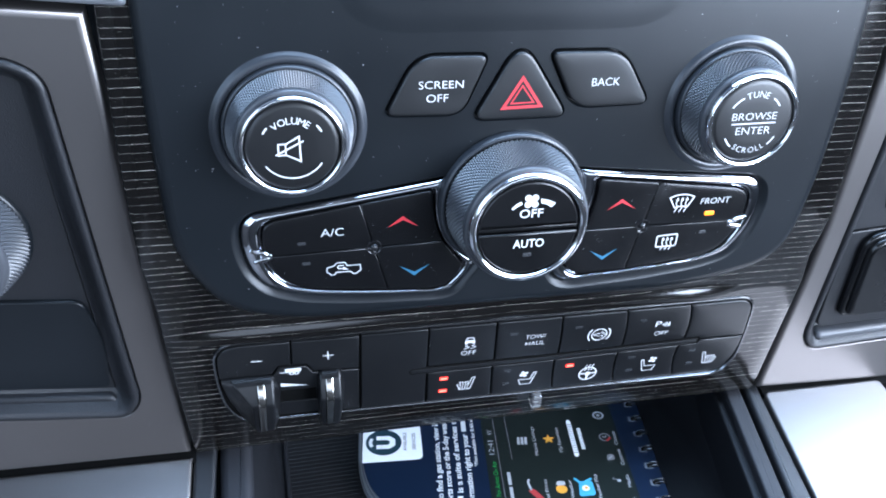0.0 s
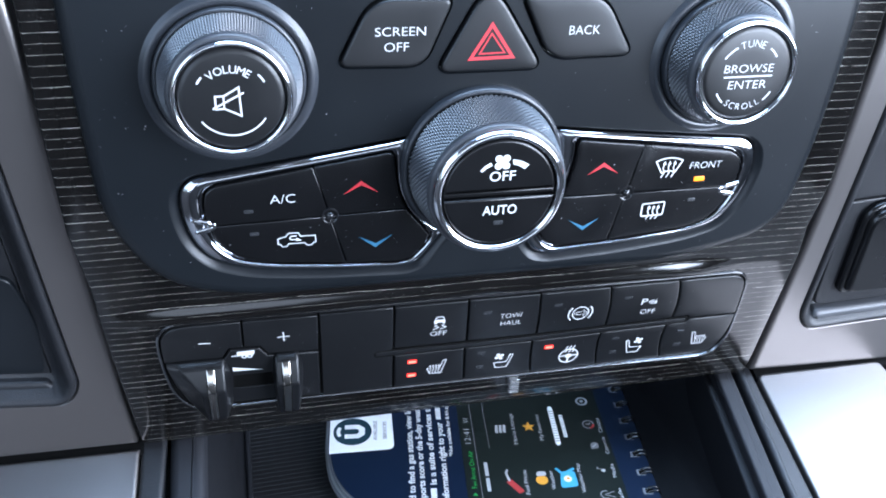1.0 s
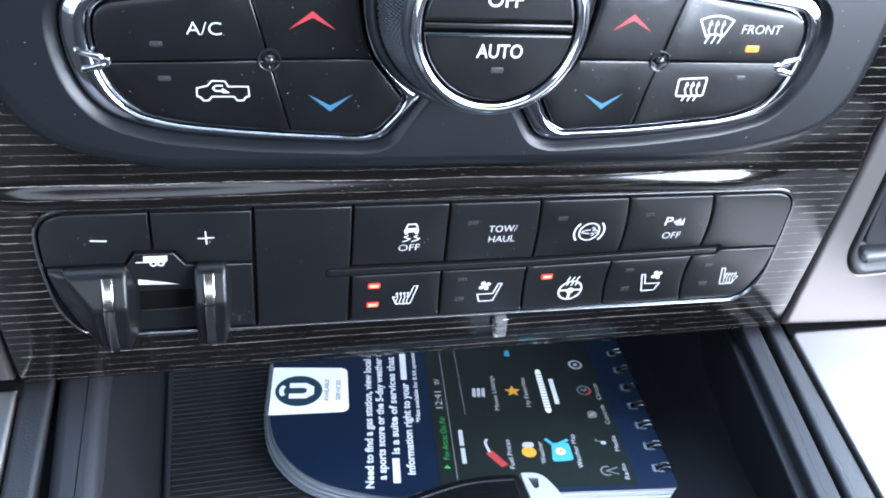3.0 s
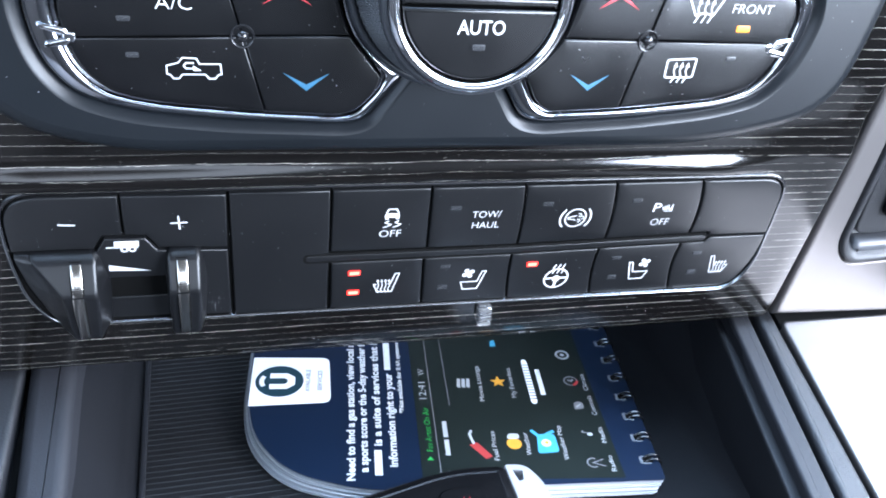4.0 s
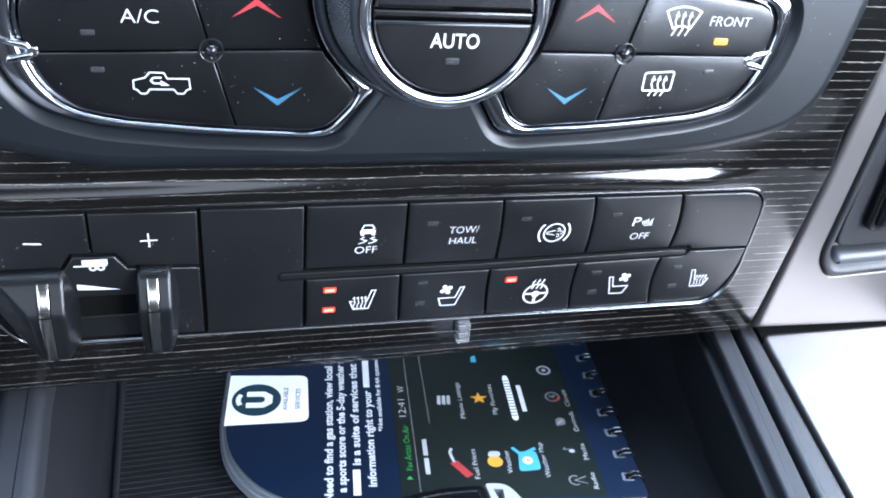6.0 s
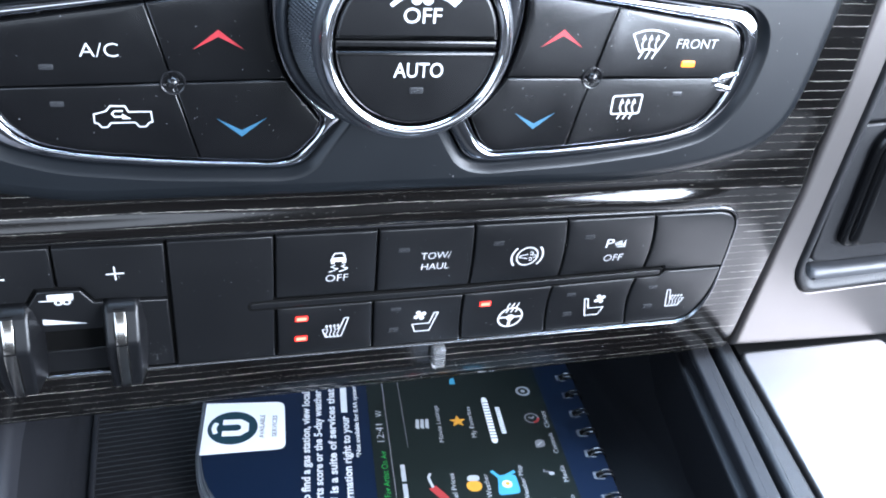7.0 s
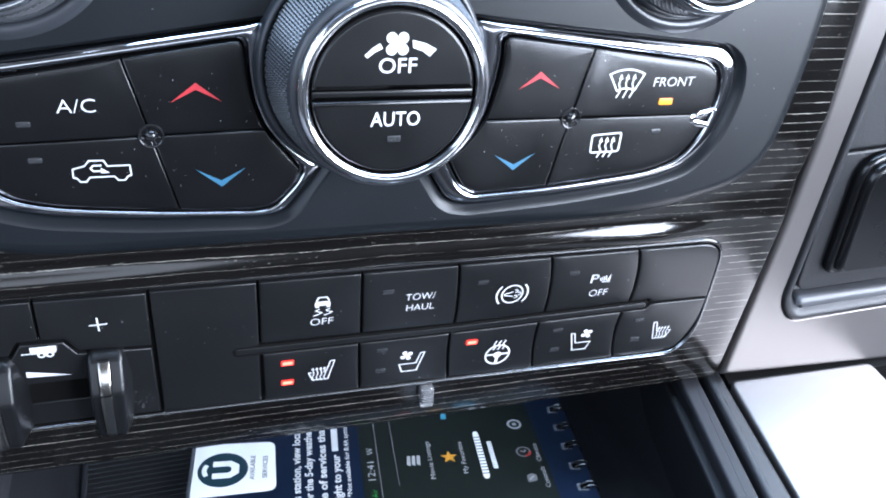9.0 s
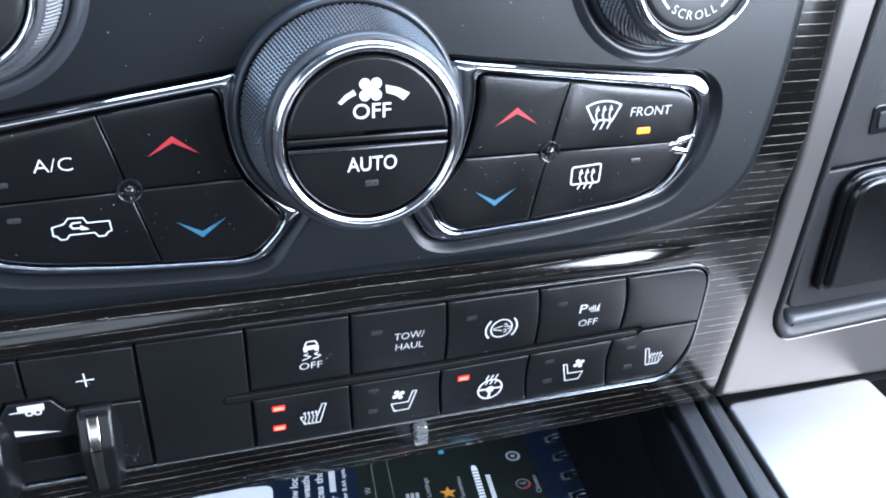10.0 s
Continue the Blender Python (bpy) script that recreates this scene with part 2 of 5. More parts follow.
def slab(F, poly, w0, w1, r=0.5, steps=3, bm=None, first=False, crown=0.0):
    """A plate from w0 to w1 with its upper edge rounded by r; crown: how far its top swells above that."""
    bm = bm or bmesh.new()
    poly = ccw(poly)
    rings = [(poly, w0)]
    for k in range(steps + 1):
        a = math.pi / 2 * k / steps
        rings.append((offset(poly, r * (1 - math.cos(a))), w1 - r + r * math.sin(a)))
    rings.append((offset(poly, r + 0.2), w1 + crown * 0.12))
    if crown:
        edge = rings[-1][0]
        cx, cy = sum(p[0] for p in edge) / len(edge), sum(p[1] for p in edge) / len(edge)
        rings += [([(cx + (x - cx) * k, cy + (y - cy) * k) for x, y in edge], w1 + crown * h) for k, h in ((0.94, 0.4), (0.82, 0.72), (0.62, 0.92), (0.35, 1.0))]
    return loft(bm, F, rings, first)


def turned(F, cx, cy, profile, n=72, bm=None, last=True):
    """A turned body: profile of (radius, height)."""
    bm = bm or bmesh.new()
    return loft(bm, F, [(circle(cx, cy, r, n), w) for r, w in profile], False, last)


def holed(F, outer, holes, w, bm):
    """A flat face with holes in it."""
    edges = []
    for poly in [ccw(outer)] + [ccw(h)[::-1] for h in holes]:
        vs = [bm.verts.new(at(F, x, y, w)) for x, y in poly]
        edges += [bm.edges.new((a, b)) for a, b in zip(vs, vs[1:] + vs[:1])]
    bmesh.ops.triangle_fill(bm, use_beauty=True, use_dissolve=False, edges=edges)
    return bm


def stroke(bm, F, pts, width, w, closed=False):
    """A flat painted line."""
    pts = [Vector(p) for p in pts]
    n, left, right = len(pts), [], []
    for i, p in enumerate(pts):
        a = pts[i - 1] if i or closed else None
        b = pts[(i + 1) % n] if i < n - 1 or closed else None
        e = (p - a).normalized() if a is not None else (b - p).normalized()
        f = (b - p).normalized() if b is not None else e
        m = Vector((-e.y - f.y, e.x + f.x))
        m = m.normalized() if m.length > 1e-6 else Vector((-e.y, e.x))
        s = width / 2 / max(0.5, m.dot(Vector((-e.y, e.x))))
        left.append(bm.verts.new(at(F, *(p + m * s), w)))
        right.append(bm.verts.new(at(F, *(p - m * s), w)))
    for i in range(n if closed else n - 1):
        j = (i + 1) % n
        bm.faces.new((right[i], right[j], left[j], left[i]))
    return bm


def fill(bm, F, poly, w):
    bm.faces.new([bm.verts.new(at(F, x, y, w)) for x, y in ccw(poly)])
    return bm


def arc(cx, cy, r, a0, a1, n=14):
    return [(cx + r * math.cos(radians(a0 + (a1 - a0) * k / n)), cy + r * math.sin(radians(a0 + (a1 - a0) * k / n))) for k in range(n + 1)]


def letters(body, bold=0.0, slant=0.0):
    """The outline mesh of a word in the built-in font, as vertices and faces, its extents known."""
    cu = bpy.data.curves.new("word", "FONT")
    cu.body, cu.size, cu.offset, cu.shear, cu.resolution_u = body, 1.0, bold, slant, 3
    ob = new("word", cu)
    me = bpy.data.meshes.new_from_object(ob.evaluated_get(bpy.context.evaluated_depsgraph_get()))
    vs = [(v.co.x, v.co.y) for v in me.vertices]
    fs = [tuple(p.vertices) for p in me.polygons]
    bpy.data.objects.remove(ob)
    bpy.data.curves.remove(cu)
    bpy.data.meshes.remove(me)
    return vs, fs


def write(bm, F, body, cx, cy, w, height, width=None, turn=0.0, bold=-0.011, slant=0.0):
    """Writes a word centred at (cx, cy): its letters' height and, where given, its whole width."""
    vs, fs = letters(body, bold, slant)
    x0, x1 = min(v[0] for v in vs), max(v[0] for v in vs)
    caps = 0.72
    lines = body.count("\n")
    ky = height / caps
    kx = width / (x1 - x0) if width else ky
    y0, y1 = min(v[1] for v in vs), max(v[1] for v in vs)
    c, s = math.cos(radians(turn)), math.sin(radians(turn))
    made = []
    for x, y in vs:
        a, b = (x - (x0 + x1) / 2) * kx, (y - (0.36 if not lines else (y0 + y1) / 2)) * ky
        made.append(bm.verts.new(at(F, cx + a * c - b * s, cy + a * s + b * c, w)))
    for f in fs:
        try:
            bm.faces.new([made[i] for i in f])
        except ValueError:
            pass
    return bm


def write_arc(bm, F, body, cx, cy, r, a0, a1, w, height, bold=-0.011, slant=0.0, inside=False):
    """Writes a word letter by letter along an arc; inside: its feet point away from the centre."""
    wide = [max(v[0] for v in letters(ch)[0]) - min(v[0] for v in letters(ch)[0]) + 0.16 for ch in body]
    mids = [sum(wide[:k]) + wide[k] / 2 for k in range(len(body))]
    for k, ch in enumerate(body):
        a = a0 + (a1 - a0) * (mids[k] - mids[0]) / (mids[-1] - mids[0])
        x, y = cx + r * math.cos(radians(a)), cy + r * math.sin(radians(a))
        write(bm, F, ch, x, y, w, height, turn=a + 90 if inside else a - 90, bold=bold, slant=slant)
    return bm


# ---- the cab round it: plain walls with window openings ----
def box(bm, x0, x1, y0, y1, z0, z1):
    vs = [bm.verts.new((x, y, z)) for z in (z0, z1) for y in (y0, y1) for x in (x0, x1)]
    for f in ((0, 2, 3, 1), (4, 5, 7, 6), (0, 1, 5, 4), (2, 6, 7, 3), (0, 4, 6, 2), (1, 3, 7, 5)):
        bm.faces.new([vs[i] for i in f])
    return bm


def setting(name, boxes, mat, label, category):
    bm = bmesh.new()
    for b in boxes:
        box(bm, *b)
    return tagged(part(name, bm, mat), label, category, kind="structure")


setting("floor", [(-0.88, 0.88, -1.63, 0.8, -0.03, 0.0)], M_CARPET, "dark carpeted cab floor", "floor")
setting("ceiling", [(-0.88, 0.88, -1.63, -0.12, 1.57, 1.62)], M_ROOF, "plain dark grey fabric roof lining of the cab", "ceiling")
for side, name in ((-1, "wall_west"), (1, "wall_east")):
    a, b = sorted((side * 0.85, side * 0.88))
    setting(name, [(a, b, -1.6, 0.77, 0.0, 0.9), (a, b, -1.6, 0.3, 1.56, 1.62), (a, b, -1.6, -1.54, 0.9, 1.56), (a, b, -1.02, -1.0, 0.9, 1.56), (a, b, 0.52, 0.77, 0.9, 1.2)], M_LINER, "cab side wall with a window opening", "wall")
setting("wall_south", [(-0.85, 0.85, -1.63, -1.6, 0.0, 1.1), (-0.85, 0.85, -1.63, -1.6, 1.49, 1.6), (-0.85, -0.62, -1.63, -1.6, 1.1, 1.5), (0.62, 0.85, -1.63, -1.6, 1.1, 1.5)], M_LINER, "cab rear wall with a window opening", "wall")
setting("wall_north", [(-0.85, 0.85, 0.77, 0.8, 0.0, 1.04)], M_LINER, "cab front wall below the windscreen opening", "wall")
# Unseen; west and centre tops are raised to block windscreen light from the console.
setting("dash_body", [(-0.84, -0.24, 0.03, 0.6, 0.45, 1.24), (0.24, 0.84, 0.05, 0.76, 0.45, 1.0), (-0.239, 0.239, 0.075, 0.7, 0.45, 1.15)], M_DASH, "plain black padded dash body, raised out of view to block light", "dashboard")

# ---- wood-look trim round the panel and the switches ----
TRIM = [(736, -9), (737, -5), (739.5, -2.2), (743, -1.0), (750, -0.8), (760, -0.8), (780, -0.8), (799, -0.8), (800.6, -0.8), (801.4, -0.8), (802.2, -0.8), (802.8, -0.8), (803.4, -0.8), (804, -0.8), (805, -0.8), (806, -0.8), (807, -0.9), (808, -1.0), (809.2, -1.2), (811, -1.5), (814, -2.0), (819, -2.8), (828, -2.5), (840, -2.6), (870, -9.0), (920, -19.6), (1012, -39.2)]
RIDGE = [(800.6, 0.0), (801.4, 0.5), (802.2, 1.1), (802.8, 1.38), (803.4, 1.42), (804, 1.34), (805, 1.02), (806, 0.52), (807, -0.1), (808, -0.65), (809.2, -0.9), (812, -0.5), (816, 0.0)]
RISE = [(-116, 1.0), (-60, 0.9), (-10, 0.5), (40, 0.45), (66, 0.62), (86, 0.95), (100, 1.0)]


def edge_at(table, z):
    for (z0, a), (z1, b) in zip(table, table[1:]):
        if z <= z1:
            return a + (b - a) * max(0, (z - z0) / (z1 - z0))
    return table[-1][1]


TRIM_L = [(736, -112.6), (783, -115.8), (815, -117.6), (850, -121.4), (880, -121.8), (1012, -122.5)]
TRIM_R = [(736, 126.0), (785, 124.8), (820, 124.0), (855, 125.0), (900, 126.0), (1012, 126)]
bm = bmesh.new()
grid = []
for z, out in TRIM:
    a, b = edge_at(TRIM_L, z), edge_at(TRIM_R, z)
    xs = [a, a + 0.3, a + 1.0] + [a + (b - a) * k / 30 for k in range(1, 30)] + [b - 1.0, b - 0.3, b]
    drop = [5.0, 0.5, 0.0] + [0] * 29 + [0.0, 0.5, 5.0]
    lift = edge_at(RIDGE, z) if 800 < z < 817 else 0.0
    ends = [max(0.0, min(1.0, (97 - x) / 16, (x + 113) / 9)) for x in xs]
    grid.append([bm.verts.new(at(ROW, x, z, out - d + lift * edge_at(RISE, x) * e * e * (3 - 2 * e))) for x, d, e in zip(xs, drop, ends)])
for r0, r1 in zip(grid, grid[1:]):
    for i in range(len(r0) - 1):
        bm.faces.new((r0[i], r0[i + 1], r1[i + 1], r1[i]))
tagged(part("trim", bm, M_WOOD, smooth=60), "glossy black wood-look trim with pale grain lines", "trim", kind="structure")

# ---- satin side panels with their black recesses ----
SLEAN = radians(6)
SIDE = Matrix(((1, 0, 0, 0), (0, math.sin(SLEAN), -math.cos(SLEAN), 0.004), (0, math.cos(SLEAN), math.sin(SLEAN), 0.770), (0, 0, 0, 1)))


def plate_with_well(name, outer, well, mat, label):
    """A satin plate with rounded edges and one opening in it."""
    bm = bmesh.new()
    outer, well = ccw(outer), ccw(well)
    holed(SIDE, offset(outer, 2.4), [offset(well, -0.6)], 0, bm)
    loft(bm, SIDE, [(outer, -6), (outer, -1.7), (offset(outer, 0.25), -0.95), (offset(outer, 0.75), -0.4), (offset(outer, 1.5), -0.1), (offset(outer, 2.4), 0)], last=False)
    loft(bm, SIDE, [(offset(well, -0.6), 0), (well, -0.6), (well, -4)], last=False)
    bmesh.ops.remove_doubles(bm, verts=bm.verts, dist=1e-6)
    return tagged(part(name, bm, mat, smooth=50), label, "dash panel", kind="structure")


LEFT_WELL = fillet([(-230, 136), (-147, 136), (-138, 130), (-128.5, 2), (-134, -6), (-230, 5)], [0, 6, 14, 8, 8, 0], 7)
RIGHT_WELL = fillet([(142.5, 128), (140.7, -1), (147, -9), (250, -4), (250, 128)], [6, 9, 9, 0, 0], 7)
LEFT_PLATE = [(-240, -26), (-114.2, -29), (-116.8, 20), (-120.4, 74), (-122.8, 120), (-124.6, 148), (-240, 158)]
RIGHT_PLATE = [(127.6, -29.6), (260, -35.5), (260, 240), (128.6, 240), (130.4, 106), (132.0, 58), (131.2, 28)]
plate_with_well("side_panel_west", LEFT_PLATE, LEFT_WELL, M_SILVER, "satin taupe metallic dash panel beside the controls")
plate_with_well("side_panel_east", RIGHT_PLATE, RIGHT_WELL, M_SILVER, "satin taupe metallic dash panel beside the controls")


pad = slab(SIDE, fillet([(-240, 161), (-126, 150.5), (-113, 149.5), (-114, 240), (-240, 240)], [0, 2, 2, 0, 0], 4), -12, 2, 2.5, 4)
tagged(part("dash_pad", pad, M_GREYSKIN, smooth=50), "smooth grey upper dash pad", "dashboard", kind="structure")


def well_bezel(name, outline, label):
    """A black bezel with a raised rolled rim and a sunken floor."""
    t = thing(name, at(SIDE, *outline[0], 0), label, "dash bezel")
    outline = ccw(outline)
    bm = bmesh.new()
    rings = [(0.3, -3.0), (0.3, 0.2), (0.8, 0.7), (1.6, 0.9), (2.5, 0.6), (3.4, -0.6), (5.6, -4.2), (7.0, -6.3), (8.5, -7.0)]
    loft(bm, SIDE, [(offset(outline, d), w) for d, w in rings])
    part("rim", bm, M_GRAIN, t, smooth=60)
    return t


lb = well_bezel("rotary_switch_unit", LEFT_WELL, "black grained switch bezel with a rolled rim in the taupe panel")
rb = well_bezel("power_outlet_unit", RIGHT_WELL, "black grained outlet bezel with a rolled rim in the taupe panel")
# ledge and lower insert in the west bezel
part("ledge", slab(SIDE, fillet([(-220, 10.7), (-220, 5.5), (-135.6, -3.4), (-138.6, 1.9)], [0, 0, 2, 2]), -7, -3.4, 1.4), M_GRAIN, lb)
bm = slab(SIDE, fillet([(-220, 52.6), (-220, 11.6), (-139.4, 3.2), (-137.6, 24), (-142.2, 45.4)], [0, 0, 3, 10, 4]), -9, -5.3, 0.9, 4)
back = SIDE.inverted()
for v in bm.verts:  # sinks into the floor towards its foot
    p = back @ v.co
    v.co = at(SIDE, p.x / MM, p.y / MM, p.z / MM - 1.5 * max(0.0, min(1.0, (44 - p.y / MM) / 26)))
part("insert", bm, M_PANEL, lb, smooth=50)


def knurl(F, cx, cy, profile, n=80):
    """A grip covered with small diamond-shaped pyramids, each row set half a step off the next."""
    bm = bmesh.new()

    def spot(r, w, i, lift=0.0):
        a = 2 * math.pi * i / n
        return bm.verts.new(at(F, cx + (r + lift) * math.cos(a), cy + (r + lift) * math.sin(a), w))

    rings = [[spot(r, w, i + (j % 2) * 0.5) for i in range(n)] for j, (r, w) in enumerate(profile)]
    for j in range(1, len(profile) - 1):
        for i in range(n):
            k = (i + j % 2) % n
            corners = (rings[j - 1][k], rings[j][(i + 1) % n], rings[j + 1][k], rings[j][i])
            r, w = profile[j]
            tip = spot(r, w, i + (j % 2) * 0.5 + 0.5, 0.75)
            for p, q in zip(corners, corners[1:] + corners[:1]):
                bm.faces.new((p, q, tip))
    return bm


def grip_profile(r0, r1, w0, w1, k):
    return [(r0 + (r1 - r0) * (i / k) ** 1.3, w0 + (w1 - w0) * i / k) for i in range(k + 1)]


# knob at the edge of the west bezel
SX, SY = -176.2, 73.6
sk = thing("selector_knob", at(SIDE, SX, SY, -7), "black knurled rotary knob with a chrome ring in the bezel", "knob")
part("foot", turned(SIDE, SX, SY, [(23.6, -7.2), (23.4, -5.6), (22.6, -5.0), (21.0, -5.0)], 72, last=False), M_PANEL, sk, smooth=60)
part("grip", knurl(SIDE, SX, SY, grip_profile(22.4, 18.6, -5.2, 7.4, 15), 88), M_RUBBER, sk, smooth=5)
part("shoulder", turned(SIDE, SX, SY, [(18.8, 7.0), (18.4, 8.6), (17.4, 9.4), (16.0, 9.6)], 72, last=False), M_RUBBER, sk, smooth=70)
part("chrome_ring", turned(SIDE, SX, SY, [(16.4, 9), (16.2, 10.2), (15.4, 10.8), (14.2, 10.6), (13.7, 9)], last=False), M_CHROME, sk, "chrome ring")
part("face", turned(SIDE, SX, SY, [(14, 8), (13.6, 9.8), (12.4, 10.2), (6, 10.4)]), M_BUTTON, sk)

# pieces in the east bezel
part("upper_insert", slab(SIDE, fillet([(146.5, 51.5), (250, 60.5), (250, 128), (142, 128)], [1, 0, 0, 0]), -7, -3.2, 0.7), M_GRAIN, rb)
part("lower_insert", slab(SIDE, fillet([(149, 0), (250, 4), (250, 59.2), (146.8, 50.2)], [5, 0, 0, 1]), -7.5, -3.9, 0.7), M_GRAIN, rb)
part("slot", slab(SIDE, fillet([(157.5, 61.5), (250, 69), (250, 79), (156.2, 71)], 1.6), -4, -2.7, 0.5), M_GLOSS, rb)
part("slot_shutter", slab(SIDE, fillet([(159.5, 63.5), (250, 71), (250, 76.6), (158.6, 69)], 1.2), -4, -2.3, 0.4), M_GRAIN, rb)
# Roll at the bezel's foot; its grey paints the highlight on the rim.
part("foot_highlight", slab(SIDE, fillet([(148.0, -6.6), (250, -6.0), (250, 1.6), (149.5, -1.2)], [2, 0, 0, 2]), -8, -1.2, 2.4, 6), M_ROLL, rb, "roll along its foot, lightened for the rim's highlight")
oc = thing("outlet_cover", at(SIDE, 160, 40, -7), "rounded black outlet cover in the grained bezel", "outlet cover")
part("frame", slab(SIDE, fillet([(155.5, 7.5), (250, 10), (250, 58), (153.4, 50.4)], [4, 0, 0, 9]), -7, -0.8, 1.6, 4), M_BUTTON, oc)
part("cover", slab(SIDE, fillet([(157.3, 9.2), (250, 11.4), (250, 56.2), (155.2, 48.8)], [4, 0, 0, 9]), -2, 1.6, 2.2, 5), M_BUTTON, oc)

# ---- knob panel ----
KEYPAD_W = [(-11, -0.3), (-19.4, -11.4), (-24.0, -12.4), (-50, -11.3), (-70, -9.1), (-80.6, -5.4), (-85.4, 0), (-87.7, 6), (-88.8, 13), (-88.2, 18.8), (-84.8, 22.0), (-51, 26.6), (-23.2, 30.7), (-24.6, 27.0), (-25.3, 22.0), (-24.9, 17.5), (-23.6, 12.5), (-21.3, 8.0), (-17.6, 3.6)]
KEYIN_W = [(-16.2, -1.0), (-17.4, -4.6), (-22.0, -9.3), (-25.5, -10.3), (-42, -9.4), (-64, -7.2), (-73.6, -5.0), (-79.2, 0.2), (-81.6, 7.1), (-82.6, 12.5), (-82.0, 17.4), (-79, 19.8), (-51, 24.0), (-27.6, 27.5), (-27.1, 22.0), (-26.6, 18.0), (-25.9, 14.4), (-24.6, 10.7), (-23.1, 7.6), (-20.2, 4.0)]
KEYPAD_E = [(-11.5, -0.6), (-18.2, -11.2), (-23, -12.5), (-48, -11.2), (-70.1, -8.7), (-81.6, -5.6), (-87.0, 0.2), (-89.6, 6.5), (-91.2, 14.0), (-90.3, 21.0), (-86.4, 24.6), (-51.6, 27.9), (-21.6, 31.2), (-22.6, 27.0), (-22.9, 22.0), (-22.5, 17.0), (-21.3, 12.5), (-19.0, 8.0), (-15.5, 3.8)]
KEYIN_E = [(-17.6, -0.6), (-19.2, -3.9), (-21.4, -7.8), (-25.2, -9.7), (-42.6, -8.9), (-70, -6.4), (-78.6, -3.0), (-82.8, 2.6), (-84.9, 8.0), (-85.8, 15.0), (-84.7, 18.8), (-81.2, 21.0), (-52, 25.0), (-28.4, 27.9), (-28.5, 22.0), (-27.9, 17.5), (-26.7, 12.3), (-25.4, 8.0), (-21.6, 3.2)]


def resample(poly, n):
    poly = list(poly)
    pts = poly + poly[:1]
    cum = [0.0]
    for a, b in zip(pts, pts[1:]):
        cum.append(cum[-1] + math.dist(a, b))
    out, j = [], 0
    for k in range(n):
        s = cum[-1] * k / n
        while cum[j + 1] < s:
            j += 1
        t = (s - cum[j]) / (cum[j + 1] - cum[j])
        out.append((pts[j][0] + (pts[j + 1][0] - pts[j][0]) * t, pts[j][1] + (pts[j + 1][1] - pts[j][1]) * t))
    return out


def mirrored(poly):
    return [(-x, y) for x, y in poly]


ROUND_OUT = [0, 3, 3, 6, 8, 5, 5, 4, 4, 4, 4, 8, 0.6] + [3] * 6
ROUND_IN = [0, 3, 3, 3, 6, 8, 5, 5, 4, 4, 4, 4, 8, 2.4] + [3] * 6


def rounded(outline, radii):
    return fillet(outline, radii[:len(outline)], 5)


pads = {-1: (rounded(KEYPAD_W, ROUND_OUT), rounded(KEYIN_W, ROUND_IN)), 1: (rounded(KEYPAD_E, ROUND_OUT), rounded(KEYIN_E, ROUND_IN))}
SCREEN_BTN = fillet([(-43.6, 52.9), (-20.0, 52.4), (-12.4, 70.9), (-34.4, 71.1)], [3.4, 5, 3.2, 6.5], 7)
HAZARD_BTN = fillet([(-16.3, 50.4), (14.3, 50.6), (-2.5, 75.8)], [4.2, 4.2, 9.5], 8)
BACK_BTN = fillet([(16.2, 53.2), (41.4, 53.8), (30.6, 71.1), (7.0, 71.4)], [6, 3.4, 6.5, 3.4], 7)
PANEL_OUT = fillet([(-72, -19.6), (72, -19.8), (106.2, -10.8), (112.6, 18), (114.6, 50), (114.8, 80), (110, 190), (-114, 190), (-112.5, 60), (-110, 10), (-96, -13)], [30, 30, 14, 14, 12, 10, 2, 2, 14, 14, 12], 8)


def rim(w, d):
    """The outline grown by d, but less along its upper side, where the chamfer is narrow."""
    out = []
    for (x, y), (a, b) in zip(w, offset(w, -d)):
        k = 1 - 0.6 * max(0.0, (b - y) / d)
        out.append((x + (a - x) * k, y + (b - y) * k))
    return out


cp = thing("control_panel", at(PANEL, 0, -20, 0), "soft matt black control panel with two keypad recesses", "control panel")
bm = bmesh.new()
wells = [pads[-1][0], ccw(mirrored(pads[1][0]))]
sockets = [SCREEN_BTN, HAZARD_BTN, BACK_BTN]
holed(PANEL, offset(PANEL_OUT, 3.6), [rim(w, 3.0) for w in wells] + [offset(s, -0.9) for s in sockets], 0, bm)
loft(bm, PANEL, [(PANEL_OUT, -6), (PANEL_OUT, -3.0), (offset(PANEL_OUT, 0.15), -2.2), (offset(PANEL_OUT, 0.5), -1.55), (offset(PANEL_OUT, 1.1), -0.95), (offset(PANEL_OUT, 1.9), -0.45), (offset(PANEL_OUT, 2.8), -0.12), (offset(PANEL_OUT, 3.6), 0)], last=False)
for w in wells:
    loft(bm, PANEL, [(rim(w, 3.0), 0), (rim(w, 2.6), -0.1), (rim(w, 2.0), -0.4), (rim(w, 0.6), -1.4), (rim(w, 0.35), -1.8), (rim(w, 0.3), -5)], last=False)
for s in sockets:
    loft(bm, PANEL, [(offset(s, -0.9), 0), (offset(s, -0.5), -0.4), (offset(s, -0.5), -4)], last=False)
bmesh.ops.remove_doubles(bm, verts=bm.verts, dist=1e-6)
part("plate", bm, M_PANEL, cp, smooth=50)
brow = ccw(fillet(box2(-62, 54, 75.5, 186), [26, 26, 8, 8], 10))
soft = [k / 9 for k in range(10)]
part("brow", loft(bmesh.new(), PANEL, [(offset(brow, 8 * f), -0.04 + 0.20 * f * f * (3 - 2 * f)) for f in soft]), M_PANEL, cp, "softly raised brow above the keys", smooth=60)
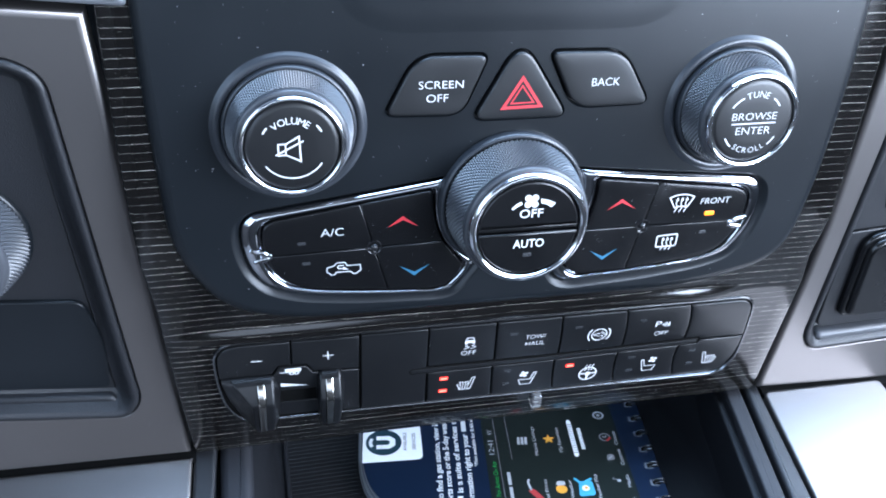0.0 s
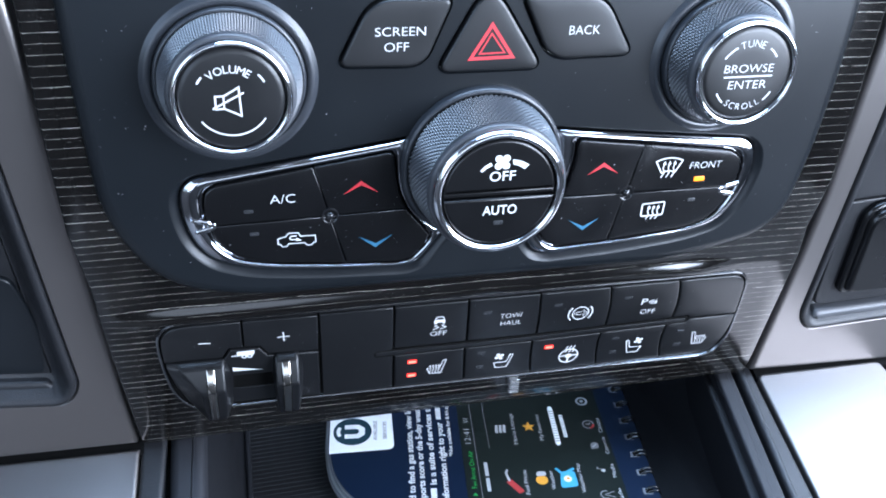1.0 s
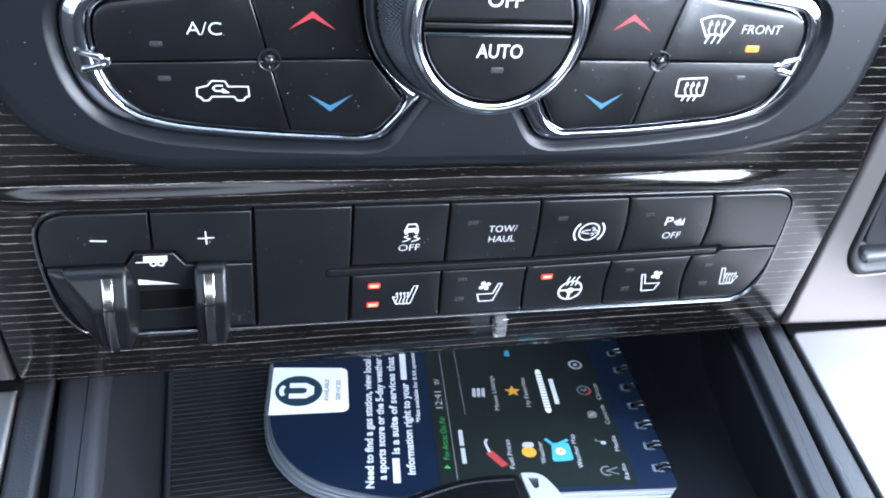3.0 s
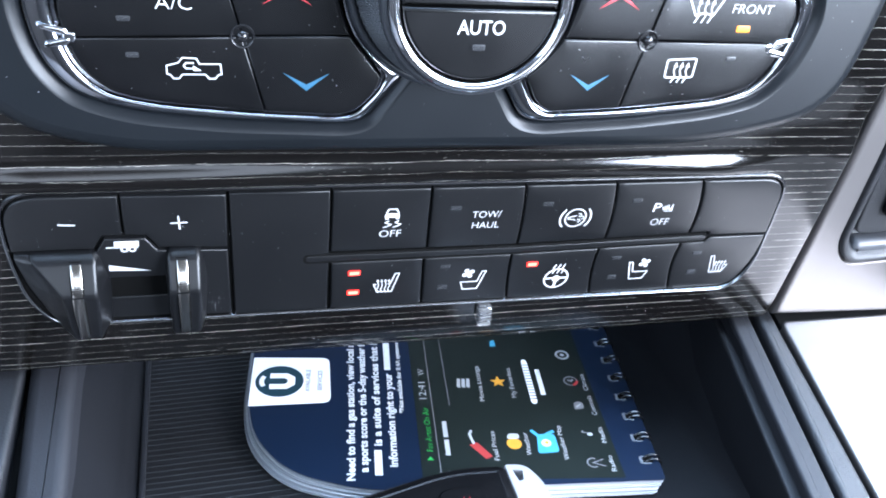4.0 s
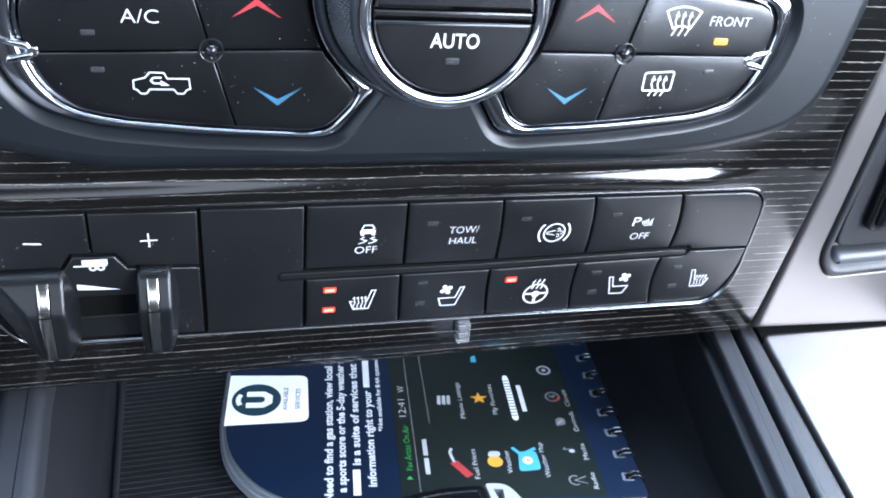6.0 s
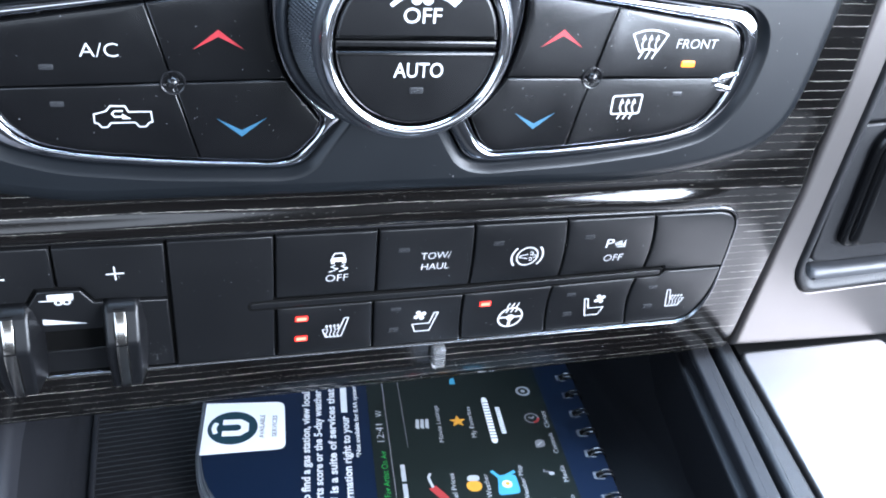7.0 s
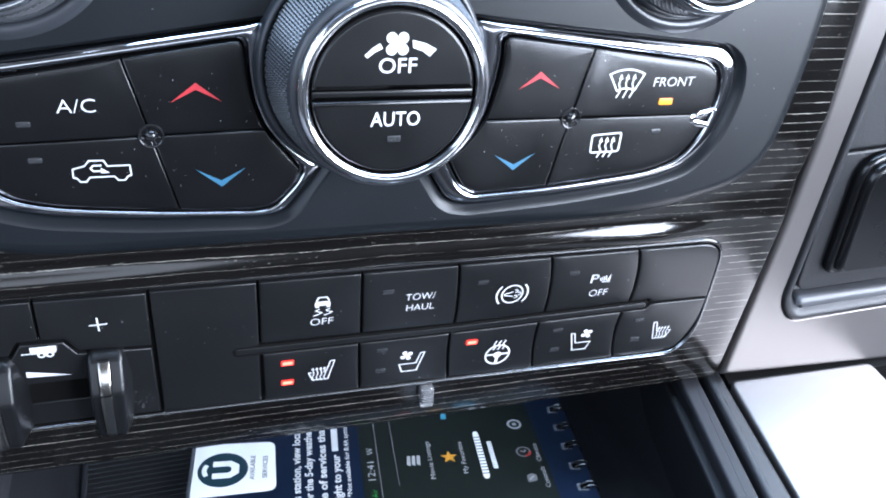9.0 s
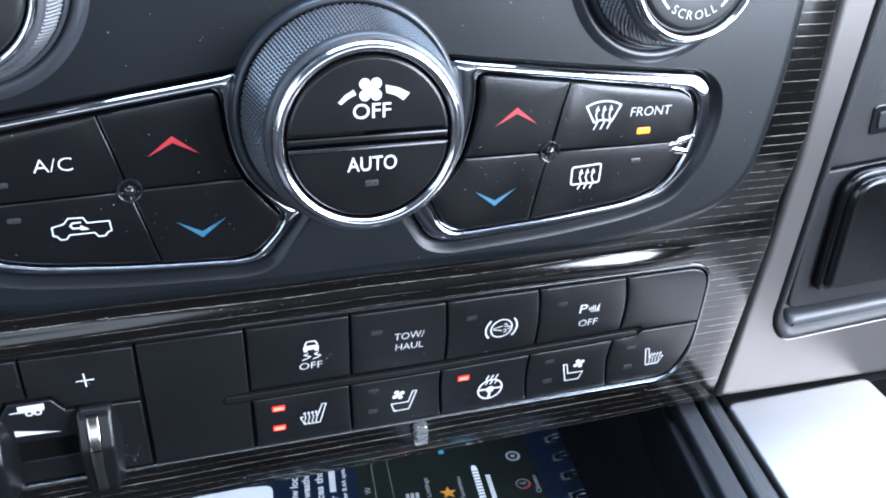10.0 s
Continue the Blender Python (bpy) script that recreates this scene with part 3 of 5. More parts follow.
part("backing", slab(PANEL, offset(PANEL_OUT, 3), -8, -4.8, 0.5), M_GAP, cp)


def clip(poly, px, py, nx, ny):
    """The part of an outline on the side of the line through (px, py) to which (nx, ny) points."""
    out = []
    side = lambda p: (p[0] - px) * nx + (p[1] - py) * ny
    for a, b in zip(poly, poly[1:] + poly[:1]):
        sa, sb = side(a), side(b)
        if sa >= 0:
            out.append(a)
        if (sa >= 0) != (sb >= 0):
            t = sa / (sa - sb)
            out.append((a[0] + (b[0] - a[0]) * t, a[1] + (b[1] - a[1]) * t))
    return out


def tidy(poly, d=0.15):
    out = []
    for p in poly:
        if not out or math.dist(p, out[-1]) > d:
            out.append(p)
    return out[:-1] if math.dist(out[0], out[-1]) < d else out


def lamp_lens(F, x, y, w, mat, parent, width=2.6, height=1.1, label="small unlit indicator lens"):
    return part("indicator", slab(F, fillet(box2(x - width / 2, x + width / 2, y - height / 2, y + height / 2), 0.3, 3), w - 0.3, w + 0.12, 0.1, 2), mat, parent, label)


def chevron(F, x, y, w, up, mat, parent):
    bm = bmesh.new()
    s = 1 if up else -1
    h = 2.05 * s
    p = [(x - 5.15, y - h), (x, y + h), (x + 5.15, y - h), (x, y + h - 1.45 * s)]
    vs = [bm.verts.new(at(F, a, b, w)) for a, b in p]
    bm.faces.new((vs[0], vs[1], vs[3]))
    bm.faces.new((vs[1], vs[2], vs[3]))
    return part("arrow", bm, mat, parent, "red up arrow" if up else "blue down arrow")


def keypad(sign, label, pivot, seam, level):
    pad_outer, pad_inner = pads[sign]
    m = lambda p: [(sign * -x, y) for x, y in p]
    t = thing("climate_keypad", at(PANEL, sign * 50, -10, 0), label, "keypad", "climate keypads")
    a, b = resample(pad_outer, 140), resample(pad_inner, 140)
    bm = bmesh.new()
    q = lambda f: m([(p[0] * (1 - f) + r[0] * f, p[1] * (1 - f) + r[1] * f) for p, r in zip(a, b)])
    loft(bm, PANEL, [(q(0), -3), (q(0), -1.6), (q(0.03), -0.95), (q(0.09), -0.4), (q(0.2), 0.05), (q(0.35), 0.4), (q(0.5), 0.58), (q(0.63), 0.66), (q(0.73), 0.6), (q(0.8), 0.4), (q(0.84), 0.05), (q(0.86), -0.7), (q(0.90), -0.9), (q(0.93), -0.7), (q(0.97), -0.75), (q(1.0), -3)], last=False)
    part("chrome_bezel", bm, M_BEZEL, t, "chrome bezel", smooth=75)
    part("back_plate", slab(PANEL, m(pad_inner), -4.5, -2.4, 0.2), M_GAP, t)
    keys = []
    ax, ay = pivot
    (vx, vy), (hx, hy) = seam, level  # along the slanting seam and the level one
    for left in (1, -1):
        for upper in (1, -1):
            p = clip(offset(ccw(pad_inner), 0.25), ax, ay, -vy * left, vx * left)
            p = clip(p, ax, ay, -hy * upper, hx * upper)
            p = offset(ccw(tidy(p)), 0.14)
            keys.append(part("button", slab(PANEL, ccw(m(p)), -2.4, 0.75, 0.32, 3, crown=0.12), M_BUTTON, t))
    part("pivot_dish", turned(PANEL, -sign * ax, ay, [(2.6, 0.6), (2.55, 1.08), (2.3, 1.12), (2.1, 0.95), (1.8, 0.5), (1.2, 0.35)], 32), M_GLOSS, t, smooth=60)
    part("pivot_ball", turned(PANEL, -sign * ax, ay, [(1.3, 0.3), (1.3, 0.8), (1.05, 1.25), (0.6, 1.5), (0.15, 1.58)], 28), M_GLOSS, t, "small black ball", smooth=60)
    bm = slab(PANEL, m(fillet([(-86.4, 9.9), (-85.7, 8.6), (-81.4, 7.2), (-80.2, 7.5), (-80.6, 8.5), (-81.6, 9.1)], 0.6, 4)), -1.5, 1.15, 0.6, 4)
    slab(PANEL, m(fillet([(-85.5, 4.6), (-81.0, 5.0), (-80.0, 6.0), (-80.2, 7.0), (-81.4, 6.9), (-84.9, 6.0)], 0.6, 4)), -1.5, 1.05, 0.6, 4, bm)
    slab(PANEL, m(fillet([(-81.6, 6.0), (-79.3, 5.6), (-79.0, 8.0), (-81.4, 8.4)], 0.8, 4)), -1.5, 0.9, 0.5, 3, bm)
    part("clasp", bm, M_CHROME, t, "forked chrome clasp")
    return t, keys


lk, (l_ul, l_dl, l_ur, l_dr) = keypad(-1, "chrome-framed climate keypad with air conditioning and temperature keys", (-46.6, 7.7), (-9.5, 33.9), (55.0, 1.4))
rk, (r_ur, r_dr, r_ul, r_dl) = keypad(1, "chrome-framed climate keypad with defrost and temperature keys", (-46.9, 8.4), (-8.2, 34.6), (56.5, 0.3))
FACE = 0.93
part("lettering", write(bmesh.new(), PANEL, "A/C", -60.1, 14.5, FACE, 2.9, 7.2), M_WHITE, l_ul)
lamp_lens(PANEL, -69.9, 11.0, FACE - 0.05, M_LEDOFF, l_ul)
lamp_lens(PANEL, -68.7, 3.5, FACE - 0.05, M_LEDOFF, l_dl)
chevron(PANEL, -37.4, 16.6, FACE, True, M_RED, l_ur)
chevron(PANEL, -33.1, -2.1, FACE, False, M_BLUE, l_dr)
chevron(PANEL, 37.9, 17.6, FACE, True, M_RED, r_ul)
chevron(PANEL, 33.7, -1.9, FACE, False, M_BLUE, r_dl)
# truck with a turning arrow: recirculation
bm = bmesh.new()
truck = [(-62.1, -0.5), (-62.1, 1.3), (-59.8, 1.9), (-58.9, 3.0), (-56.1, 2.9), (-55.5, 1.7), (-51.2, 1.7), (-51.0, -0.5), (-51.7, -0.7), (-52.3, -1.5), (-53.6, -1.5), (-54.3, -0.6), (-59.0, -0.6), (-59.7, -1.5), (-60.8, -1.5), (-61.4, -0.7)]
stroke(bm, PANEL, truck, 0.28, FACE, closed=True)
stroke(bm, PANEL, [(-56.6, 1.9), (-58.2, 1.9), (-58.7, 1.3), (-58.2, 0.7), (-56.6, 0.7)], 0.32, FACE)
fill(bm, PANEL, [(-56.8, 1.35), (-55.1, 0.25), (-56.8, 0.2)], FACE)
part("icon", bm, M_WHITE, l_dl)


def heat_waves(bm, F, x, y, w, h=5.2, gap=1.75):
    for k in (-1, 0, 1):
        cx = x + k * gap
        stroke(bm, F, [(cx - 0.5, y - h / 2), (cx + 0.35, y - h / 6), (cx - 0.25, y + h / 6), (cx + 0.1, y + h / 2 - 0.5)], 0.34, w)
        fill(bm, F, [(cx - 0.48, y + h / 2 - 0.7), (cx + 0.66, y + h / 2 - 0.7), (cx + 0.12, y + h / 2 + 0.6)], w)


bm = bmesh.new()
stroke(bm, PANEL, arc(60.0, 10.2, 9.6, 118, 62, 10) + [(62.5, 14.9)] + arc(60.1, 10.9, 4.4, 60, 120, 6) + [(57.7, 14.9)], 0.42, FACE, closed=True)
heat_waves(bm, PANEL, 60.1, 15.6, FACE)
part("icon", bm, M_WHITE, r_ur)
part("lettering", write(bmesh.new(), PANEL, "FRONT", 72.9, 16.7, FACE, 2.35, 11.1, slant=0.1), M_WHITE, r_ur)
lamp_lens(PANEL, 71.5, 11.8, FACE, M_LEDAMBER, r_ur, 3.5, 1.5, label="lit amber indicator")
bm = bmesh.new()
stroke(bm, PANEL, fillet([(53.3, -0.5), (60.8, -0.4), (61.0, 4.3), (53.3, 3.9)], 0.6, 3), 0.42, FACE, closed=True)
heat_waves(bm, PANEL, 57.3, 0.5, FACE, 4.6, 1.6)
part("icon", bm, M_WHITE, r_dr)
lamp_lens(PANEL, 70.3, 4.3, FACE - 0.05, M_LEDOFF, r_dr)

# ---- the three keys above ----
def top_key(name, outline, label):
    t = thing(name, at(PANEL, *outline[0], 0), label, "button", "panel keys")
    body = part("keycap", slab(PANEL, outline, -4, 1.5, 0.7, 4, crown=0.12), M_ROWKEY, t)
    return t, body


_, body = top_key("screen_off_button", SCREEN_BTN, "black screen-off key with white lettering")
bm = write(bmesh.new(), PANEL, "SCREEN", -26.8, 62.6, 1.72, 2.5, 13.7)
part("lettering", write(bm, PANEL, "OFF", -27.8, 58.4, 1.72, 2.6, 6.7), M_WHITE, body)
_, body = top_key("back_button", BACK_BTN, "black back key with white lettering")
part("lettering", write(bmesh.new(), PANEL, "BACK", 25.6, 61.7, 1.72, 2.7, 9.1), M_WHITE, body)
_, body = top_key("hazard_button", HAZARD_BTN, "black hazard key with a red double triangle")
bm = bmesh.new()
stroke(bm, PANEL, [(-7.1, 54.3), (5.0, 54.6), (-1.4, 63.8)], 0.95, 1.74, closed=True)
stroke(bm, PANEL, [(-4.6, 55.7), (2.6, 55.9), (-1.4, 61.3)], 0.45, 1.75, closed=True)
part("warning_triangle", bm, M_RED, body, "red double triangle")


# ---- rotary knobs ----
def knob(name, cx, cy, r, f, top, label, collar=True, ring=1.8):
    """A knob: flange, diamond-knurled grip, chrome ring. Its face is added by the caller."""
    t = thing(name, at(PANEL, cx, cy, 0), label, "knob", "panel knobs")
    if collar:
        part("flange", turned(PANEL, cx, cy, [(f + 0.8, -0.15), (f + 0.35, 0.15), (f - 0.1, 0.6), (f - 0.6, 1.0), (f - 1.2, 1.2), (f - 2.0, 1.15), (f - 2.6, 0.7), (f - 2.7, -0.4)], 80, last=False), M_FLANGE, t, smooth=70)
        foot, start = 18.3, 1.6
        part("collar", turned(PANEL, cx, cy, [(foot + 1.5, -0.4), (foot + 1.45, 1.7), (foot + 1.3, 2.3), (foot + 0.95, 2.65), (foot + 0.5, 2.6), (foot + 0.2, 2.0), (foot + 0.15, 0.6)], 80, last=False), M_FLANGE, t, smooth=70)
    else:
        part("flange", turned(PANEL, cx, cy, [(f, -1.5), (f, 1.6), (f - 0.3, 2.5), (f - 0.8, 2.9), (f - 1.4, 2.9), (f - 1.8, 2.3), (f - 1.95, 0.4)], 80, last=False), M_FLANGE, t, smooth=70)
        foot, start = f - 2.4, 1.8
    part("grip_bed", turned(PANEL, cx, cy, [(foot + 0.5, 0.5), (foot + 0.4, start), (foot - 1.5, start)], 64), M_GAP, t)
    part("grip", knurl(PANEL, cx, cy, grip_profile(foot, r + ring + 0.7, start, top - 3.4, 14 if collar else 19), 78 if collar else 94), M_RUBBER, t, smooth=5)
    part("shoulder", turned(PANEL, cx, cy, [(r + ring + 0.6, top - 4.6), (r + ring + 1.1, top - 4.0), (r + ring + 1.05, top - 3.0), (r + ring + 0.8, top - 2.3), (r + ring + 0.4, top - 1.9), (r + ring - 0.3, top - 2.0)], 80, last=False), M_RUBBER, t, smooth=70)
    part("chrome_ring", turned(PANEL, cx, cy, [(r + ring, top - 2.6), (r + ring, top - 1.3), (r + ring * 0.9, top - 0.5), (r + ring * 0.72, top + 0.1), (r + ring * 0.5, top + 0.3), (r + ring * 0.3, top + 0.15), (r + ring * 0.14, top - 0.4), (r + 0.1, top - 1.2), (r + 0.05, top - 2.6)], 96, last=False), M_CHROME, t, "chrome ring", smooth=80)
    return t


def knob_face(t, cx, cy, r, top):
    return part("face", turned(PANEL, cx, cy, [(r + 0.1, top - 2.5), (r - 0.1, top - 1.0), (r - 0.7, top - 0.55), (r - 1.8, top - 0.4), (r * 0.5, top - 0.3)], 80), M_ROWKEY, t, smooth=60)


VX, VY, TX, TY = -71.9, 50.3, 71.4, 51.4
TOP = 14.6
vk = knob("volume_knob", VX, VY, 13.5, 22.6, TOP, "black knurled volume knob with a chrome ring and white print")
face = knob_face(vk, VX, VY, 13.5, TOP)
P = TOP - 0.24
bm = bmesh.new()
write_arc(bm, PANEL, "VOLUME", VX - 0.2, VY - 0.1, 8.1, 126, 56, P, 2.15, bold=0.0)
part("lettering", bm, M_WHITE, face)
bm = bmesh.new()
for a in ((152, 139), (43, 28)):
    stroke(bm, PANEL, arc(VX, VY, 9.3, *a, 3), 0.5, P)
stroke(bm, PANEL, arc(VX, VY, 9.6, 215, 327, 18), 0.4, P)
stroke(bm, PANEL, [(VX - 4.1, VY - 2.4), (VX - 4.1, VY + 1.0), (VX - 2.0, VY + 1.0), (VX + 1.8, VY + 3.2), (VX + 2.1, VY - 4.4), (VX - 2.0, VY - 2.3)], 0.45, P, closed=True)
stroke(bm, PANEL, [(VX - 2.05, VY + 1.0), (VX - 2.05, VY - 2.3)], 0.38, P)
stroke(bm, PANEL, [(VX - 4.9, VY - 2.3), (VX + 3.0, VY + 1.8)], 0.45, P)
part("icon", bm, M_WHITE, face)

tk = knob("tune_knob", TX, TY, 13.9, 22.9, TOP, "black knurled tuning knob with a chrome ring and white print")
face = knob_face(tk, TX, TY, 13.9, TOP)
bm = bmesh.new()
QX, QY = TX + 0.1, TY - 0.7
write_arc(bm, PANEL, "TUNE", QX, QY, 9.8, 109, 71, P, 2.2)
write(bm, PANEL, "BROWSE", QX + 0.1, QY + 2.5, P, 2.5, 15.4)
write(bm, PANEL, "ENTER", QX + 0.6, QY - 2.3, P, 2.6, 12.0)
write_arc(bm, PANEL, "SCROLL", QX, QY, 9.0, 238, 302, P, 2.0, inside=True)
part("lettering", bm, M_WHITE, face)
bm = bmesh.new()
stroke(bm, PANEL, [(QX - 7.4, QY), (QX + 7.9, QY + 0.1)], 0.42, P)
for a in ((146, 119), (56, 35), (209, 230), (312, 331)):
    stroke(bm, PANEL, arc(QX, QY, 9.8, *a, 6), 0.5, P)
part("icon", bm, M_WHITE, face)

CX, CY, CTOP, CR = -1.3, 21.5, 20.4, 16.4
ck = knob("fan_dial", CX, CY, CR, 24.5, CTOP, "large black knurled fan knob with a chrome ring and split face", collar=False, ring=2.7)
disc = circle(CX, CY, CR - 0.1, 96)
P = CTOP - 0.35
upper_half = part("upper_key", slab(PANEL, offset(ccw(tidy(clip(disc, CX, 22.2, 0, 1))), 0.1), CTOP - 3, CTOP - 0.45, 0.7, 3), M_BUTTON, ck)
lower_half = part("lower_key", slab(PANEL, offset(ccw(tidy(clip(disc, CX, 20.2, 0, -1))), 0.1), CTOP - 3, CTOP - 0.45, 0.7, 3), M_BUTTON, ck)
part("cross_bar", slab(PANEL, clip(clip(circle(CX, CY, CR - 0.3, 96), CX, 22.0, 0, -1), CX, 20.4, 0, 1), CTOP - 3, CTOP - 1.0, 0.3, 2), M_BUTTON, ck)
part("hub", turned(PANEL, CX, CY, [(CR + 0.1, CTOP - 4), (CR + 0.05, CTOP - 2.2), (CR - 1, CTOP - 2.2)], 64), M_GAP, ck)
part("lettering", write(bmesh.new(), PANEL, "OFF", -1.0, 27.1, P, 3.0, 7.5, bold=0.006), M_WHITE, upper_half)
bm = bmesh.new()
for k in range(4):
    a = radians(45 + 90 * k)
    fill(bm, PANEL, circle(-1.3 + 1.55 * math.cos(a), 31.2 + 1.55 * math.sin(a), 1.1, 16), P + 0.01 * k)
stroke(bm, PANEL, [(-2.0, 30.5), (-0.6, 31.9)], 1.0, P + 0.05)
stroke(bm, PANEL, [(-2.0, 31.9), (-0.6, 30.5)], 1.0, P + 0.06)
fill(bm, PANEL, [(-7.6, 29.0), (-7.0, 28.5), (-5.6, 29.6), (-4.1, 30.3), (-4.6, 31.3), (-6.2, 30.4)], P)
fill(bm, PANEL, [(1.6, 31.9), (4.2, 31.3), (6.5, 30.1), (5.2, 28.7), (3.6, 29.8), (1.8, 30.4)], P)
part("icon", bm, M_WHITE, upper_half)
part("lettering", write(bmesh.new(), PANEL, "AUTO", -1.0, 16.5, P, 3.0, 10.0, bold=0.006), M_WHITE, lower_half)
lamp_lens(PANEL, -1.15, 12.3, P - 0.05, M_LEDOFF, lower_half, 2.8, 1.3)

# ---- switch bank ----
BANK = fillet([(-100.8, 783), (-98.6, 768), (-93, 758.6), (103, 758), (107.4, 768), (107.6, 779), (105.6, 801.2), (-101, 801.6)], [10, 12, 9, 9, 8, 8, 8, 9], 7)
bank = thing("switch_bank", at(ROW, 0, 758, 0), "black dash switch bank with two rows of keys", "switch bank")
bm = bmesh.new()
loops = []
for d, w, ledge in ((-1.0, -1.2, 0.0), (-0.95, -0.4, 0.7), (-0.7, 0.0, 1.2), (-0.4, 0.1, 1.3), (-0.1, 0.0, 1.2), (0.1, -0.3, 0.6), (0.15, -1.4, 0.0)):
    ring = []
    for (x, z), (bx, bz) in zip(offset(BANK, d), BANK):
        k = max(0.0, min(1.0, (778 - bz) / 14)) * max(0.0, min(1.0, (bx + 62) / 8))
        ring.append(bm.verts.new(at(ROW, x, z, w + ledge * k)))
    loops.append(ring)
for r0, r1 in zip(loops, loops[1:]):
    for i in range(len(r0)):
        bm.faces.new((r0[i], r0[(i + 1) % len(r0)], r1[(i + 1) % len(r0)], r1[i]))
bm.verts.ensure_lookup_table()
count = len(BANK)
bright = bmesh.new()
for r0, r1 in zip(loops, loops[1:]):
    for i in range(count):
        (x0, z0), (x1, z1) = BANK[i], BANK[(i + 1) % count]
        if min(z0, z1) > 796:
            continue
        bright.faces.new([bright.verts.new(v.co + Vector((0, -0.00004, 0))) for v in (r0[i], r0[(i + 1) % count], r1[(i + 1) % count], r1[i])])
bmesh.ops.remove_doubles(bright, verts=bright.verts, dist=1e-6)
part("rim", bm, M_GLOSS, bank, smooth=70)
part("foot_rim", bright, M_DARKCHROME, bank, "thin bright rim along its foot", smooth=70)
part("back_plate", slab(ROW, offset(BANK, -0.2), -4, -0.62, 0.2), M_GAP, bank)
SEAMS = [(-25.1, -24.5), (0.5, 1.7), (25.9, 27.5), (51.9, 53.9), (78.1, 80.3)]
LOWSEAMS = [(-24.1, -23.2), (1.4, 2.9), (26.9, 28.6), (53.4, 54.9), (79.6, 81.3)]
SPLIT = [(-31, 777.0, 779.6), (28, 777.1, 779.5), (86.6, 778.3, 780.8)]
inner = offset(BANK, 0.3)


def key(name, poly, parent=bank, w=0.5, mat=None, crown=0.22):
    return part(name, slab(ROW, offset(ccw(tidy(poly)), 0.33), -1.6, w, 0.36, 3, crown=crown), mat or M_ROWKEY, parent)


def notch(poly, corner, points):
    """Puts points in the place of one corner of an outline."""
    k = min(range(len(poly)), key=lambda i: math.dist(poly[i], corner))
    return poly[:k] + points + poly[k + 1:]


def between(poly, z1, z0, west, east):
    """Cuts an outline by the slanting seams at its two sides, each given by its x at z1 and at z0."""
    t, f = west
    poly = clip(poly, t, z1, z1 - z0, f - t)
    if east:
        t, f = east
        poly = clip(poly, t, z1, z0 - z1, t - f)
    return poly


def bend(poly, z0, z1, amount):
    """Bows the seams sideways between two heights, the more the further east they stand."""
    fine = []
    for (ax, az), (bx, bz) in zip(poly, poly[1:] + poly[:1]):
        n = max(1, int(math.dist((ax, az), (bx, bz)) / 2.5))
        fine += [(ax + (bx - ax) * k / n, az + (bz - az) * k / n) for k in range(n)]
    out = []
    for x, z in fine:
        t = max(0.0, min(1.0, (z - z0) / (z1 - z0)))
        e = max(0.0, min(1.0, x / 80)) * max(0.0, min(1.0, (98 - x) / 14))
        out.append((x + amount * e * 4 * t * (1 - t), z))
    return out


def split_at(x, k):
    return edge_at([(a, b[k]) for a, *b in SPLIT], x)


upper, lower = [], []
for i in range(5):
    x0, x1 = SEAMS[i][1], SEAMS[i + 1][1] if i < 4 else 86.6
    z0, z1 = split_at(x0, 1) + 0.45, split_at(x1, 1) + 0.45
    if i == 4:
        p = between(clip(inner, 0, 780.0, 0, 1), 800, 780, SEAMS[4], None)
        upper.append(key("button", bend(notch(ccw(p), (80.3, 780.0), [(80.2, z0), (86.8, z1), (87.8, 780.0)]), 780, 801, 1.1)))
    else:
        upper.append(key("button", bend(between(clip(inner, x0, z0, z0 - z1, x1 - x0), 800, 780, SEAMS[i], SEAMS[i + 1]), 780, 801, 1.1)))
    x0, x1 = LOWSEAMS[i][0], LOWSEAMS[i + 1][0] if i < 4 else 86.6
    z0, z1 = split_at(x0, 0) - 0.45, split_at(x1, 0) - 0.45
    if i == 4:
        p = between(clip(inner, 0, 779.6, 0, -1), 777, 759, LOWSEAMS[4], None)
        lower.append(key("button", bend(notch(ccw(p), (79.4, 779.6), [(88.0, 779.6), (87.0, z1), (79.6, z0)]), 759, 779, -1.2)))
    else:
        lower.append(key("button", bend(between(clip(inner, x0, z0, z1 - z0, x0 - x1), 777, 759, LOWSEAMS[i], LOWSEAMS[i + 1]), 759, 779, -1.2)))
key("blank_cover", clip(clip(clip(inner, -50.1, 800, 40, 1.0), -25.1, 800, -20, -0.7), -24.1, 777, -18, -0.9))
bar = [(x, lo) for x, lo, hi in SPLIT] + [(x, hi) for x, lo, hi in SPLIT[::-1]]
# No real recess: a raised black slab paints the shade of a groove.
part("divider_groove", slab(ROW, offset(fillet(bar, [1.2, 0, 1.2, 1.2, 0, 1.2], 5), -0.4), -1.4, 0.74, 0.1, 1), M_GAP, bank)
part("divider", slab(ROW, offset(fillet(bar, [1.2, 0, 1.2, 1.2, 0, 1.2], 5), 0.2), -1.4, 0.8, 0.4), M_ROWKEY, bank)
minus_key = key("button", notch(ccw(clip(clip(inner, -74.8, 0, -1, 0), 0, 784.6, 0, 1)), (-74.8, 784.6), [(-81.6, 784.6), (-79.4, 788.7), (-74.8, 788.7)]))
plus_key = key("button", [(-74.8, 788.8), (-69.6, 788.3), (-67.0, 784.3), (-50.15, 783.5), (-50.3, 800.9), (-74.8, 801.1)])
